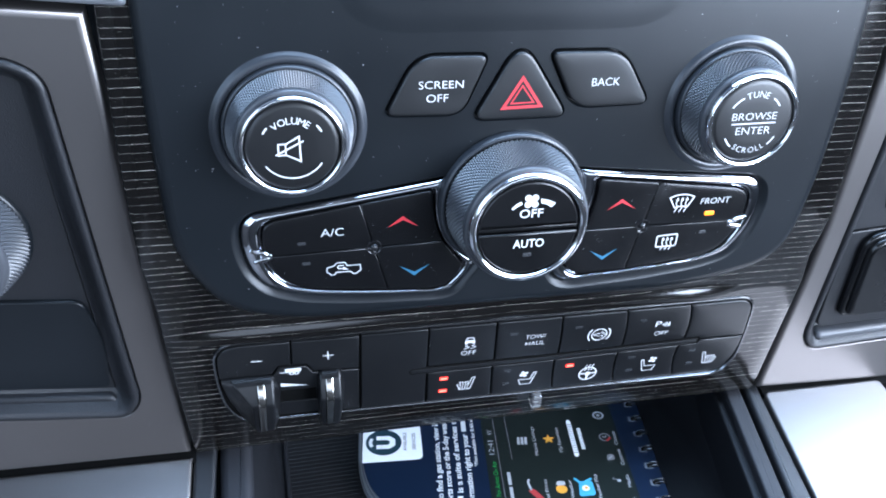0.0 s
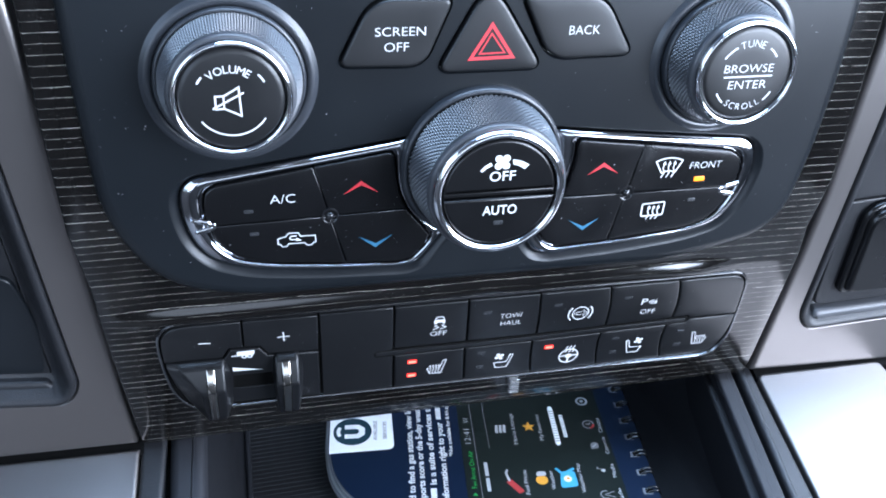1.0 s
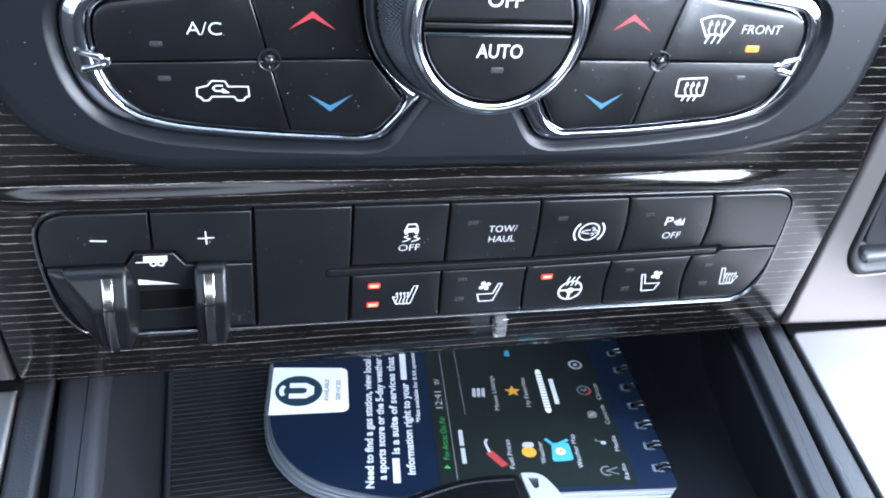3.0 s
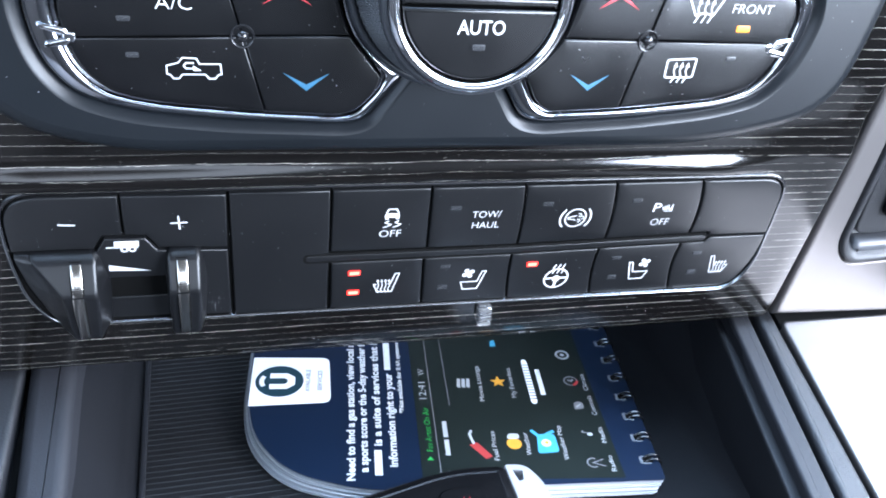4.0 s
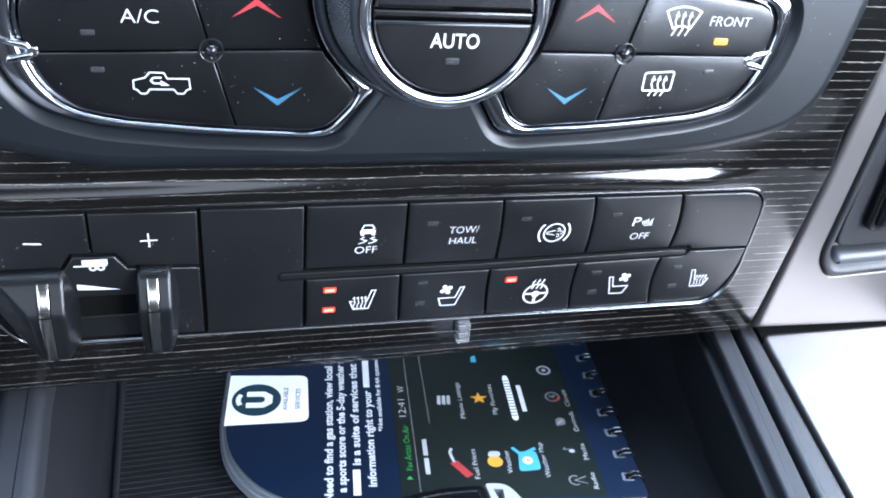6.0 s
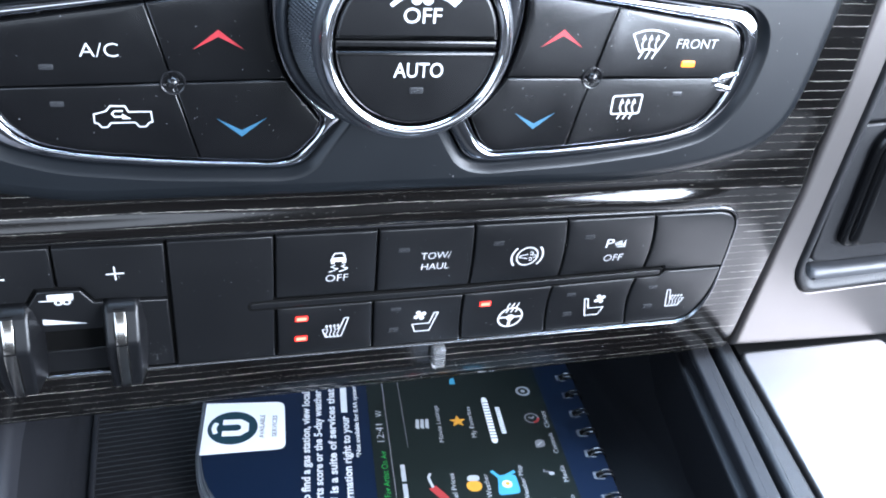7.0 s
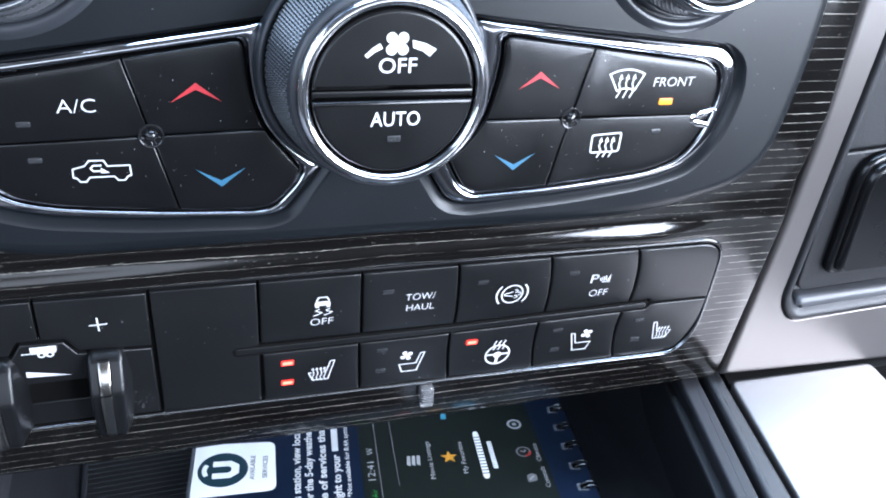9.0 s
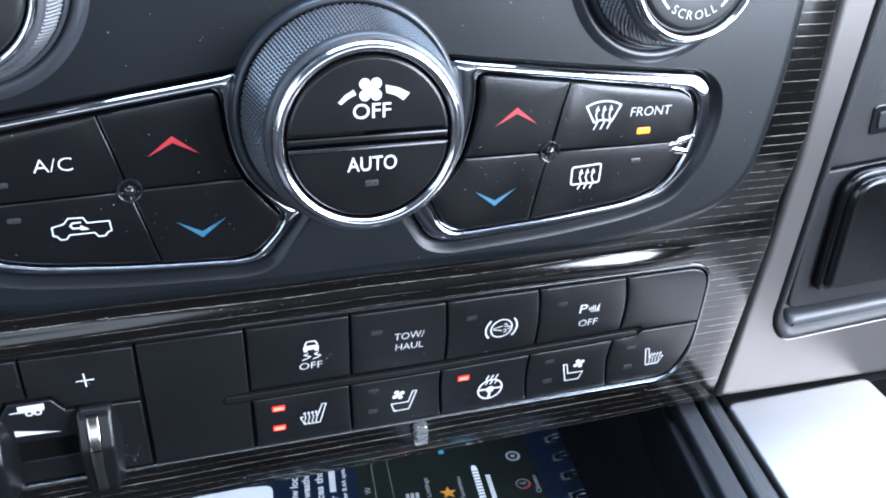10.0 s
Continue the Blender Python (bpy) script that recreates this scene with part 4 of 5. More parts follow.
trailer_plate = key("gauge_plate", [(-97.4, 774.5), (-57.5, 774.5), (-57.5, 759.4), (-49.4, 759.4), (-50.1, 783.1), (-67.0, 783.8), (-69.6, 787.9), (-79.3, 788.2), (-81.6, 784.1), (-98.8, 784.1)], w=0.5, crown=0.0)
key("lower_plate", [(-90, 759.6), (-57.9, 759.4), (-57.9, 767.6), (-92, 767.6)], w=-0.2, crown=0.0)

# brake levers
LEVER = [(787.2, -1.2, 2.6), (787.0, 0.6, 3.4), (786.5, 1.9, 4.0), (785.6, 3.1, 4.3), (785.2, 3.4, 4.35), (781, 5.9, 4.4), (779.2, 6.95, 4.4), (778.5, 7.28, 4.4), (777.6, 7.36, 4.4), (776.9, 7.3, 4.4), (773, 7.05, 4.3), (768, 6.7, 4.15), (763.2, 6.3, 3.9), (762.0, 5.9, 3.75), (761.0, 4.9, 3.4), (760.4, 3.4, 2.9), (760.0, 1.2, 2.6), (760.0, -1.4, 2.6)]
FLANK_FOOT = [(750, -90.2), (757, -90.6), (765.5, -94.6), (773.5, -97.6), (782.4, -99.6), (790, -99.8)]
FLANK_CREST = [(750, 2.6), (757, 2.8), (763, 3.7), (774.2, 4.1), (776, 4.8), (783.4, 10.6), (790, 10.9)]


def lever(x0, x1, flank, flare):
    t = thing("brake_lever", at(ROW, (x0 + x1) / 2, 775, 0), "black squeeze lever with a chrome inlay and a flared flank" if flank else "slim black squeeze lever with a chrome inlay", "lever", "brake levers")
    mid, wide = (x0 + x1) / 2, (x1 - x0) / 9.0
    bm = bmesh.new()
    rings = []
    for z, o, h in LEVER:
        h, z = h * wide, z - 3.0
        r = min(0.95, max(0.2, (o + 1.6) * 0.35))

        def side(h, foot, turn, sunk=-1.6):
            away = foot - h
            s = [(-foot, min(sunk, o - 0.3)), (-h - away * 0.5, (o - r + min(sunk, o - 0.3)) / 2 + (0.35 if sunk > 0 and o > 2 else 0)), (-h - away * 0.03, o - r - 0.2)]
            s += [(-h + r - r * math.cos(radians(q)), o - r + r * math.sin(radians(q))) for q in turn]
            return s + [(-h + r + 0.3, o)]
        spread = flare * min(1.0, max(0.2, (o + 1.6) / 8.6))
        if flank:
            left = side(edge_at(FLANK_CREST, z), max(mid - edge_at(FLANK_FOOT, z), h + 0.7), (20, 40, 60, 75, 90), 0.9)
        else:
            left = side(h, h + 0.7, (0, 22, 45, 68, 90))
        right = side(h, h + spread, (0, 22, 45, 68, 90))
        ring = left + [(-x, w) for x, w in right[::-1]]
        rings.append([bm.verts.new(at(ROW, mid + x, z, w)) for x, w in ring])
    for r0, r1 in zip(rings, rings[1:]):
        for q in range(len(r0) - 1):
            bm.faces.new((r0[q], r0[q + 1], r1[q + 1], r1[q]))
    part("body", bm, M_LEVER, t, smooth=55)
    c = mid - 0.4
    top = [(z - 3.0, o) for z, o, h in LEVER]
    for name, z1, z0, half, lift, bow, mat in (("inlay_bed", 783.0, 758.9, 1.65, 0.12, 0.0, M_GAP), ("chrome_inlay", 782.6, 775.6, 1.25, 0.34, 0.45, M_INLAY), ("chrome_inlay", 775.2, 758.4, 1.35, 0.36, 0.55, M_INLAY)):
        bm = bmesh.new()
        strip = []
        for k in range(11):
            f = k / 10
            z = z1 + (z0 - z1) * f
            o = edge_at([(-p, q) for p, q in top], -z)
            hw = half - 0.15 * max(0.0, (775 - z) / 16)
            strip.append([bm.verts.new(at(ROW, c + hw * u, z, o + lift + bow * 4 * f * (1 - f) - g)) for u, g in ((-1, 0.8), (-0.97, 0.13), (-0.8, 0.03), (-0.4, 0.004), (0, 0.0), (0.4, 0.004), (0.8, 0.03), (0.97, 0.13), (1, 0.8))])
        for r0, r1 in zip(strip, strip[1:]):
            for q in range(8):
                bm.faces.new((r0[q], r0[q + 1], r1[q + 1], r1[q]))
        part(name, bm, mat, t, "chrome inlay" if mat is M_INLAY else "", smooth=50)
    return t


lever(-90.0, -81.2, True, 2.6)
lever(-65.2, -57.0, False, 2.0)

# prints on the keys
K = 0.80
bm = bmesh.new()
stroke(bm, ROW, [(-88.8, 793.1), (-85.0, 792.8)], 0.42, K)
part("sign", bm, M_WHITE, minus_key)
bm = bmesh.new()
stroke(bm, ROW, [(-63.7, 792.5), (-59.7, 792.6)], 0.36, K)
stroke(bm, ROW, [(-61.8, 794.8), (-61.6, 790.5)], 0.36, K + 0.03)
part("sign", bm, M_WHITE, plus_key)
bm = bmesh.new()
G = 0.53
fill(bm, ROW, box2(-77.1, -71.4, 785.3, 787.0), G)
stroke(bm, ROW, [(-79.0, 785.1), (-71.6, 785.0)], 0.35, G + 0.02)
for x in (-74.8, -73.0):
    stroke(bm, ROW, circle(x, 784.4, 0.7, 14), 0.42, G + 0.03, closed=True)
fill(bm, ROW, [(-78.9, 779.3), (-78.9, 777.4), (-68.9, 776.9)], G)
part("icon", bm, M_WHITE, trailer_plate)


def seat_icon(bm, x, z, s, w):
    """A seat seen from the side; s = -1 turns it round."""
    q = lambda pts: [(x + s * a, z + b) for a, b in pts]
    stroke(bm, ROW, q([(3.5, 3.4), (2.4, 3.4), (1.4, -0.5), (-3.4, -0.5), (-2.4, -3.4), (1.8, -3.4)]), 0.34, w, closed=True)


def seat_heat(bm, x, z, s, w):
    q = lambda pts: [(x + s * a, z + b) for a, b in pts]
    stroke(bm, ROW, q([(0.6, -0.6), (1.4, -0.4), (2.4, 3.4), (3.5, 3.4), (2.0, -3.4), (-2.2, -3.3), (-3.3, -0.5), (-2.4, -0.5)]), 0.3, w)
    for k in (-2.0, -0.95, 0.1, 1.1):
        stroke(bm, ROW, q([(k + 0.2, -3.7), (k - 0.25, -2.4), (k + 0.15, -1.0), (k - 0.2, 0.6)]), 0.24, w + 0.02)
        fill(bm, ROW, q([(k - 0.65, 0.5), (k + 0.2, 0.5), (k - 0.2, 1.4)]), w + 0.02)


def small_fan(bm, x, z, w, r=1.15):
    for k in range(4):
        a = radians(30 + 90 * k)
        fill(bm, ROW, circle(x + r * math.cos(a), z + r * math.sin(a), 0.7, 14), w + 0.01 * k)
    stroke(bm, ROW, [(x - 0.5, z - 0.3), (x + 0.5, z + 0.3)], 0.55, w + 0.05)
    stroke(bm, ROW, [(x - 0.3, z + 0.5), (x + 0.3, z - 0.5)], 0.55, w + 0.06)


# stability control
bm = bmesh.new()
fill(bm, ROW, [(-11.1, 791.8), (-11.1, 792.8), (-10.7, 793.2), (-7.7, 793.2), (-7.2, 792.8), (-7.2, 791.8)], K)
stroke(bm, ROW, [(-10.8, 793.3), (-10.2, 794.6), (-8.2, 794.6), (-7.5, 793.3)], 0.38, K + 0.02)
for x in (-10.5, -7.7):
    fill(bm, ROW, box2(x - 0.45, x + 0.45, 791.2, 791.9), K + 0.03)
for x in (-10.2, -7.6):
    stroke(bm, ROW, [(x + 0.35, 790.7), (x - 0.55, 790.15), (x + 0.1, 789.75), (x + 1.0, 789.45), (x + 0.2, 788.9), (x - 1.1, 788.45)], 0.3, K)
part("icon", bm, M_WHITE, upper[0])
part("lettering", write(bmesh.new(), ROW, "OFF", -9.1, 786.4, K, 2.4, 5.8), M_WHITE, upper[0])
bm = write(bmesh.new(), ROW, "TOW/", 16.5, 791.8, K, 2.4, 8.0)
part("lettering", write(bm, ROW, "HAUL", 16.8, 788.1, K, 2.3, 7.5), M_WHITE, upper[1])
bm = bmesh.new()
stroke(bm, ROW, circle(42.5, 789.3, 3.0, 28, 3.1), 0.4, K, closed=True)
for s in (-1, 1):
    stroke(bm, ROW, arc(42.5, 789.3, 4.5, 90 - s * 47, 90 - s * 133, 10), 0.5, K)
stroke(bm, ROW, [(42.7, 790.1), (40.3, 789.55), (40.3, 789.05), (42.7, 788.5)], 0.26, K + 0.02)
for x, z in ((43.5, 790.3), (44.5, 789.3), (43.5, 788.3)):
    stroke(bm, ROW, arc(x, z, 0.5, 150, -120, 8), 0.24, K + 0.03)
part("icon", bm, M_WHITE, upper[2])
bm = write(bmesh.new(), ROW, "P", 66.6, 792.1, K, 3.2, 2.3, bold=0.0)
part("lettering", write(bm, ROW, "OFF", 69.0, 786.7, K, 2.5, 5.7), M_WHITE, upper[3])
bm = bmesh.new()
for k in range(4):
    stroke(bm, ROW, [(68.75 + k * 0.55, 791.0), (68.25 + k * 0.55, 792.1 + k * 0.25)], 0.3, K)
fill(bm, ROW, [(70.6, 790.9), (71.5, 790.9), (71.2, 793.3)], K + 0.02)
stroke(bm, ROW, [(69.0, 790.6), (71.6, 790.6)], 0.26, K + 0.02)
part("icon", bm, M_WHITE, upper[3])
for x, z, b in ((7.6, 794.2, upper[1]), (33.3, 794.5, upper[2]), (59.6, 794.7, upper[3])):
    lamp_lens(ROW, x, z, K - 0.08, M_LEDOFF, b, 3.0, 1.4)
# lower row
bm = bmesh.new()
seat_heat(bm, -8.4, 768.2, 1, K)
part("icon", bm, M_WHITE, lower[0])
bm = bmesh.new()
seat_icon(bm, 16.7, 767.3, 1, K)
small_fan(bm, 15.1, 770.1, K)
part("icon", bm, M_WHITE, lower[1])
bm = bmesh.new()
stroke(bm, ROW, circle(42.4, 766.2, 3.6, 28, 3.7), 0.5, K, closed=True)
stroke(bm, ROW, [(38.9, 766.3), (45.9, 766.3)], 0.6, K + 0.02)
fill(bm, ROW, circle(42.4, 766.1, 1.2, 14), K + 0.03)
stroke(bm, ROW, [(42.4, 766.1), (42.4, 762.6)], 0.8, K + 0.04)
for k in (-1, 0, 1):
    x = 42.4 + k * 1.4
    stroke(bm, ROW, [(x - 0.3, 768.2), (x + 0.2, 769.3), (x - 0.3, 770.4), (x + 0.3, 771.8)], 0.38, K + 0.05)
part("icon", bm, M_WHITE, lower[2])
RED_LAMPS = ((-17.4, 772.5, lower[0]), (-17.2, 765.1, lower[0]), (33.7, 772.4, lower[2]))
for x, z, b in RED_LAMPS:
    lamp_lens(ROW, x, z, K, M_LEDRED, b, 3.3, 1.7, "lit red indicator")
    part("indicator_core", fill(bmesh.new(), ROW, fillet(box2(x - 1.3, x + 1.3, z - 0.55, z + 0.55), 0.2, 2), K + 0.15), M_LEDCORE, b)
bm = bmesh.new()
seat_icon(bm, 68.1, 767.6, -1, K)
small_fan(bm, 69.6, 770.6, K)
part("icon", bm, M_WHITE, lower[3])
bm = bmesh.new()
seat_heat(bm, 95.0, 768.5, -1, K)
part("icon", bm, M_WHITE, lower[4])
for x, z, b in ((7.9, 773.1, lower[1]), (8.1, 765.2, lower[1]), (59.8, 773.1, lower[3]), (60.4, 765.3, lower[3]), (86.0, 773.4, lower[4]), (86.7, 765.6, lower[4])):
    lamp_lens(ROW, x, z, K - 0.08, M_LEDOFF, b, 2.9, 1.2 if z > 770 else 1.6)

# small clear tab under the bank
tab = thing("clear_tab", at(ROW, 22, 752, 0), "small clear plastic tab on the wood-look trim", "tab")
part("tab", slab(ROW, fillet([(21.4, 748.4), (25.4, 748.4), (24.6, 756.4), (20.6, 756.4)], 0.8, 3), -1.2, 2.0, 0.6), M_CLEAR, tab)

# ---- console below ----
CLEAN = radians(6)
CONS = Matrix(((1, 0, 0, 0), (0, math.cos(CLEAN), -math.sin(CLEAN), 0.002), (0, math.sin(CLEAN), math.cos(CLEAN), 0.7365), (0, 0, 0, 1)))


def console_top(name, poly, label):
    bm = slab(CONS, poly, -40, 1.6, 1.2, 4)
    return tagged(part(name, bm, M_SILVER, smooth=50), label, "console panel", kind="structure")


console_top("console_panel_west", [(-260, -330), (-133, -330), (-114.3, -2), (-114.0, -0.5), (-260, 2)], "satin taupe console panel below the dash")
console_top("console_panel_east", fillet([(132.0, -1.0), (131.5, -118), (160, -104), (182, -84), (195.5, -30), (190.5, -1.6)], [3.0, 6, 14, 22, 20, 3], 6), "satin taupe console panel below the dash")


def rail(name, x0, x1, w, r, mat, label):
    bm = slab(CONS, fillet(box2(x0, x1, -330, 30), 0.8, 3), -40, w, r, 4)
    return tagged(part(name, bm, mat, smooth=50), label, "rail", kind="structure")


tagged(part("console_side", slab(CONS, box2(131.6, 330, -330, 20), -60, -14, 3.0, 3), M_TRAY), "dark lower side of the console", "console panel", kind="structure")


# Black strips paint the shade in the seams between dash and console.
for name, x0, x1, y0, y1 in (("seam_east", 131.9, 262, -3.4, 14), ("seam_west", -262, -107.5, -2.4, 14)):
    tagged(part(name, slab(CONS, box2(x0, x1, y0, y1), -30, 0.5, 0.2, 1), M_GAP), "black strip for the shade in the seam between dash and console", "seam", kind="structure")


def slanting_rail(name, poly, w, r, mat, label):
    return tagged(part(name, slab(CONS, fillet(poly, r + 0.5, 4), -40, w, r, 4), mat, smooth=50), label, "rail", kind="structure")


slanting_rail("tray_rail_east", [(126.4, 30), (131.4, 30), (130.8, -130), (117.4, -130)], 0.4, 1.7, M_GRAIN, "black grained rail along the tray")
slanting_rail("tray_lip_east", [(117.0, 30), (124.2, 30), (116.8, -130), (107.6, -130)], -0.6, 1.2, M_LIP, "smooth dark lip of the tray")
slanting_rail("tray_shoulder_east", [(113.6, 30), (129, 30), (125, -130), (103.2, -130)], -4.5, 1.0, M_TRAY, "matt black shoulder of the tray")
# Black strip that paints the shade between rail and lip.
rail("seam_filler_west", -134, -103.0, -6.5, 0.5, M_GAP, "black strip for the shade in the seam beside the tray")
slanting_rail("tray_rail_west", [(-113.6, 30), (-113.8, -2), (-132, -330), (-127, -330), (-107.2, -31), (-104.9, 3), (-104.7, 30)], 0.6, 1.6, M_GRAIN, "black grained rail along the tray")
slanting_rail("tray_lip_west", [(-103.5, 30), (-104.4, -36), (-109, -200), (-95.4, -200), (-92.2, -36), (-91.2, 30)], 0.0, 3.2, M_LIP, "smooth dark lip of the tray")

# tray: sloping floor and walls
bm = bmesh.new()
LIP = [(-98.0, -30), (-97.4, -2.8), (-96.4, -2.6), (-94.8, -3.4), (-94.0, -5.0)]
sect = [(-129.0, 2.0), (-127.4, -3.2), (-125.6, -5.7), (-122.6, -6.6), (60, -6.6), (63.5, -5), (66, 0), (72.5, 40), (74, 46)]
rows = []
for yy in (60, 30, 0, -40, -80, -140):
    back = at(SLOPE, -130, yy, 0).y / MM
    line = [bm.verts.new(at(CONS, x, (back - 2.0) / math.cos(CLEAN), w)) for x, w in LIP]
    for i, (x, h) in enumerate(sect):
        p = at(SLOPE, x, yy, h)
        if h > 10:
            top = at(CONS, 0, p.y / MM, -1.5).z
            p = Vector((p.x, p.y, min(p.z, top) if h >= 40 else p.z))
        line.append(bm.verts.new(p))
    rows.append(line)
for a, b in zip(rows, rows[1:]):
    for i in range(len(a) - 1):
        bm.faces.new((a[i], a[i + 1], b[i + 1], b[i]))
bm.faces.new(rows[0])
bm.faces.new(rows[-1][::-1])
tagged(part("tray", bm, M_TRAY, smooth=50), "matt black console tray with sloping walls", "tray", kind="structure")
# ribbed mat
mat_thing = thing("tray_mat", at(SLOPE, -30, 0, -6), "black ribbed rubber mat in the tray", "mat")
bm = bmesh.new()
prof = []
y = -130.0
while y < 58:
    prof += [(y, -6.3), (y + 0.22, -6.16), (y + 0.5, -6.12), (y + 0.78, -6.16), (y + 1.0, -6.3)]
    y += 2.45
a = [bm.verts.new(at(SLOPE, -121, yy, h)) for yy, h in prof]
b = [bm.verts.new(at(SLOPE, 10, yy, h)) for yy, h in prof]
for i in range(len(prof) - 1):
    bm.faces.new((a[i], b[i], b[i + 1], a[i + 1]))
part("ribs", bm, M_MAT, mat_thing, smooth=20)
part("edge_bead", slab(SLOPE, box2(-123.0, -120.8, -130, 58), -6.9, -5.7, 0.8, 4), M_LIP, mat_thing)

# ---- guide booklet ----
book = thing("guide_booklet", at(BOOK, -20, -10, -5.7), "spiral-bound navy guide booklet lying in the tray", "booklet")
BOOKLET = fillet([(-87.5, 60), (-87.5, -8), (-84, -26), (-72, -42), (-48, -50.5), (47.6, -48.6), (47.6, 60)], [4, 16, 18, 18, 14, 1.5, 1.5], 6)
for k in range(9):
    z0 = -5.7 + k * 0.62
    d = (0.35, 0.0, 0.6, 0.2, 0.5, 0.1, 0.45, 0.15, 0.3)[k]
    leaf = [(x - 0.28 * (8 - k), y - 0.12 * (8 - k)) for x, y in offset(ccw(BOOKLET), d)]
    part("page_block", slab(BOOK, leaf, z0, z0 + 0.5, 0.08, 1), M_PAPER if k % 3 else M_PAPERDIM, book)
cover = part("cover", slab(BOOK, BOOKLET, -0.15, 0.0, 0.05, 1), M_NAVY, book, "navy cover")
part("screen_picture", slab(BOOK, fillet([(-30.4, -46.6), (34.6, -47.4), (33.2, 58), (-31.0, 58)], 0.5, 2), 0, 0.06, 0.02, 1), M_SCREEN, cover, "dark printed screen picture")
part("label", slab(BOOK, fillet([(-87.3, -11.0), (-59.4, -9.6), (-60.2, 14.6), (-87.3, 15.2)], [0.2, 3, 3, 0.2], 5), 0, 0.08, 0.02, 1), M_PAPERWHITE, cover, "white label with a round emblem")
E1 = 0.11
bm = bmesh.new()
fill(bm, BOOK, circle(-77.4, 1.8, 8.4, 48), E1)
part("emblem", bm, M_TEAL, cover, "dark round emblem")
bm = bmesh.new()
stroke(bm, BOOK, [(-80.8, 4.7), (-75.2, 4.7), (-73.3, 3.2), (-73.3, 0.4), (-75.2, -1.1), (-80.8, -1.1)], 2.6, E1 + 0.03)
stroke(bm, BOOK, arc(-79.0, 1.8, 4.6, 145, 215, 8), 1.6, E1 + 0.03)
part("emblem_mark", bm, M_PAPERWHITE, cover)
bm = write(bmesh.new(), BOOK, "AVAILABLE", -67.6, 2.0, E1, 1.6, 12, turn=90, bold=0.025)
part("lettering", write(bm, BOOK, "SERVICES", -63.4, 2.0, E1, 1.6, 11, turn=90, bold=0.025), M_GREY, cover)
T1 = 0.05
bm = bmesh.new()
for s, t0, body, wd in ((-52.8, -46, "Need to find a gas station, view local movie", 78), (-48.7, -42.5, "a sports score or the 5-day weather forecast", 78), (-44.0, -44, "", 11), (-44.0, -31, "is a suite of services that brings", 66), (-39.3, -40.5, "information right to your", 46)):
    if body:
        write(bm, BOOK, body, s, t0 + wd / 2, T1, 2.7, wd, turn=90, bold=0.03)
    else:
        fill(bm, BOOK, box2(s - 1.2, s + 1.2, t0, t0 + wd), T1)
fill(bm, BOOK, box2(-40.4, -38.2, 7.5, 26), T1)
write(bm, BOOK, "*Not available for 8.4A systems", -35.4, 4, T1, 1.6, 39, turn=90, bold=0.02)
part("lettering", bm, M_WHITE, cover)
T2 = 0.10
bm = write(bmesh.new(), BOOK, "12:41", -27.6, -4.0, T2, 2.6, 9, turn=90)
write(bm, BOOK, "1\u00b0", -26.6, -45.2, T2, 2.2, turn=90)
write(bm, BOOK, "W", -27.4, 6.0, T2, 2.4, turn=90)
for t0, t1 in ((-36, -28.8), (-27.6, -20)):
    fill(bm, BOOK, box2(-22.1, -20.6, t0, t1), T2)
for x, t0, t1, body in ((-6.8, -10, 9, "Movie Listings"), (4.8, -8.4, 7.8, "My Favorites"), (-5.8, -38.6, -25.2, "Fuel Prices"), (5.2, -36.6, -26.2, "Weather"), (17.2, -39, -23, "Weather Map"), (31.6, 10, 13, ""), (31.6, -5, 4, "Climate"), (31.6, -18, -8, "Controls"), (31.6, -31.5, -24, "Media"), (31.6, -44.5, -37.5, "Radio")):
    if body:
        write(bm, BOOK, body, x, (t0 + t1) / 2, T2, 1.7, t1 - t0, turn=90, bold=0.0)
part("lettering", bm, M_DIMWHITE, cover)
bm = bmesh.new()
write(bm, BOOK, "Fav Artist On Air", -27.2, -23.5, T2, 2.2, 21, turn=90)
fill(bm, BOOK, [(-28.4, -38.0), (-26.2, -38.0), (-27.3, -36.4)], T2)
part("lettering", bm, M_GREEN, cover)
bm = bmesh.new()
fill(bm, BOOK, [(x + 0.2, y + 0.3) for x, y in [((3.1 if k % 2 == 0 else 1.3) * math.sin(radians(36 * k)), (3.1 if k % 2 == 0 else 1.3) * math.cos(radians(36 * k))) for k in range(10)]], T2)
part("star_icon", bm, M_ORANGE, cover)
bm = bmesh.new()
fill(bm, BOOK, circle(1.0, -31.2, 2.5, 24), T2)
part("sun_icon", bm, M_ORANGE, cover)
bm = bmesh.new()
fill(bm, BOOK, fillet([(-1.2, -29), (3.2, -29), (3.2, -26.6), (-0.4, -26.4)], 1.1, 4), T2 + 0.03)
part("cloud_icon", bm, M_DIMWHITE, cover)
for x in (-14.4, -12.7, -11.0):
    part("film_icon", fill(bmesh.new(), BOOK, [(x - 0.6, -2.2), (x + 0.6, -3.0), (x + 1.0, 2.0), (x - 0.1, 2.2)], T2), M_DIMWHITE, cover)
bm = bmesh.new()
for t in (-10.6, 11.6):
    fill(bm, BOOK, circle(11.6, t, 1.0, 14, 1.2), T2 + 0.02)
for s0, a, b, wd in ((11.6, -10.4, 11.4, 2.3), (15.6, -7.0, 7.2, 1.7)):
    n = 14
    for k in range(n):
        t = a + (b - a) * k / n
        fill(bm, BOOK, box2(s0 - wd / 2, s0 + wd / 2, t, t + (b - a) / n * 0.72), T2)
tagged(part("wordmark_bars", bm, M_PAPERWHITE, cover), "", "", "", "stuff")
bm = bmesh.new()
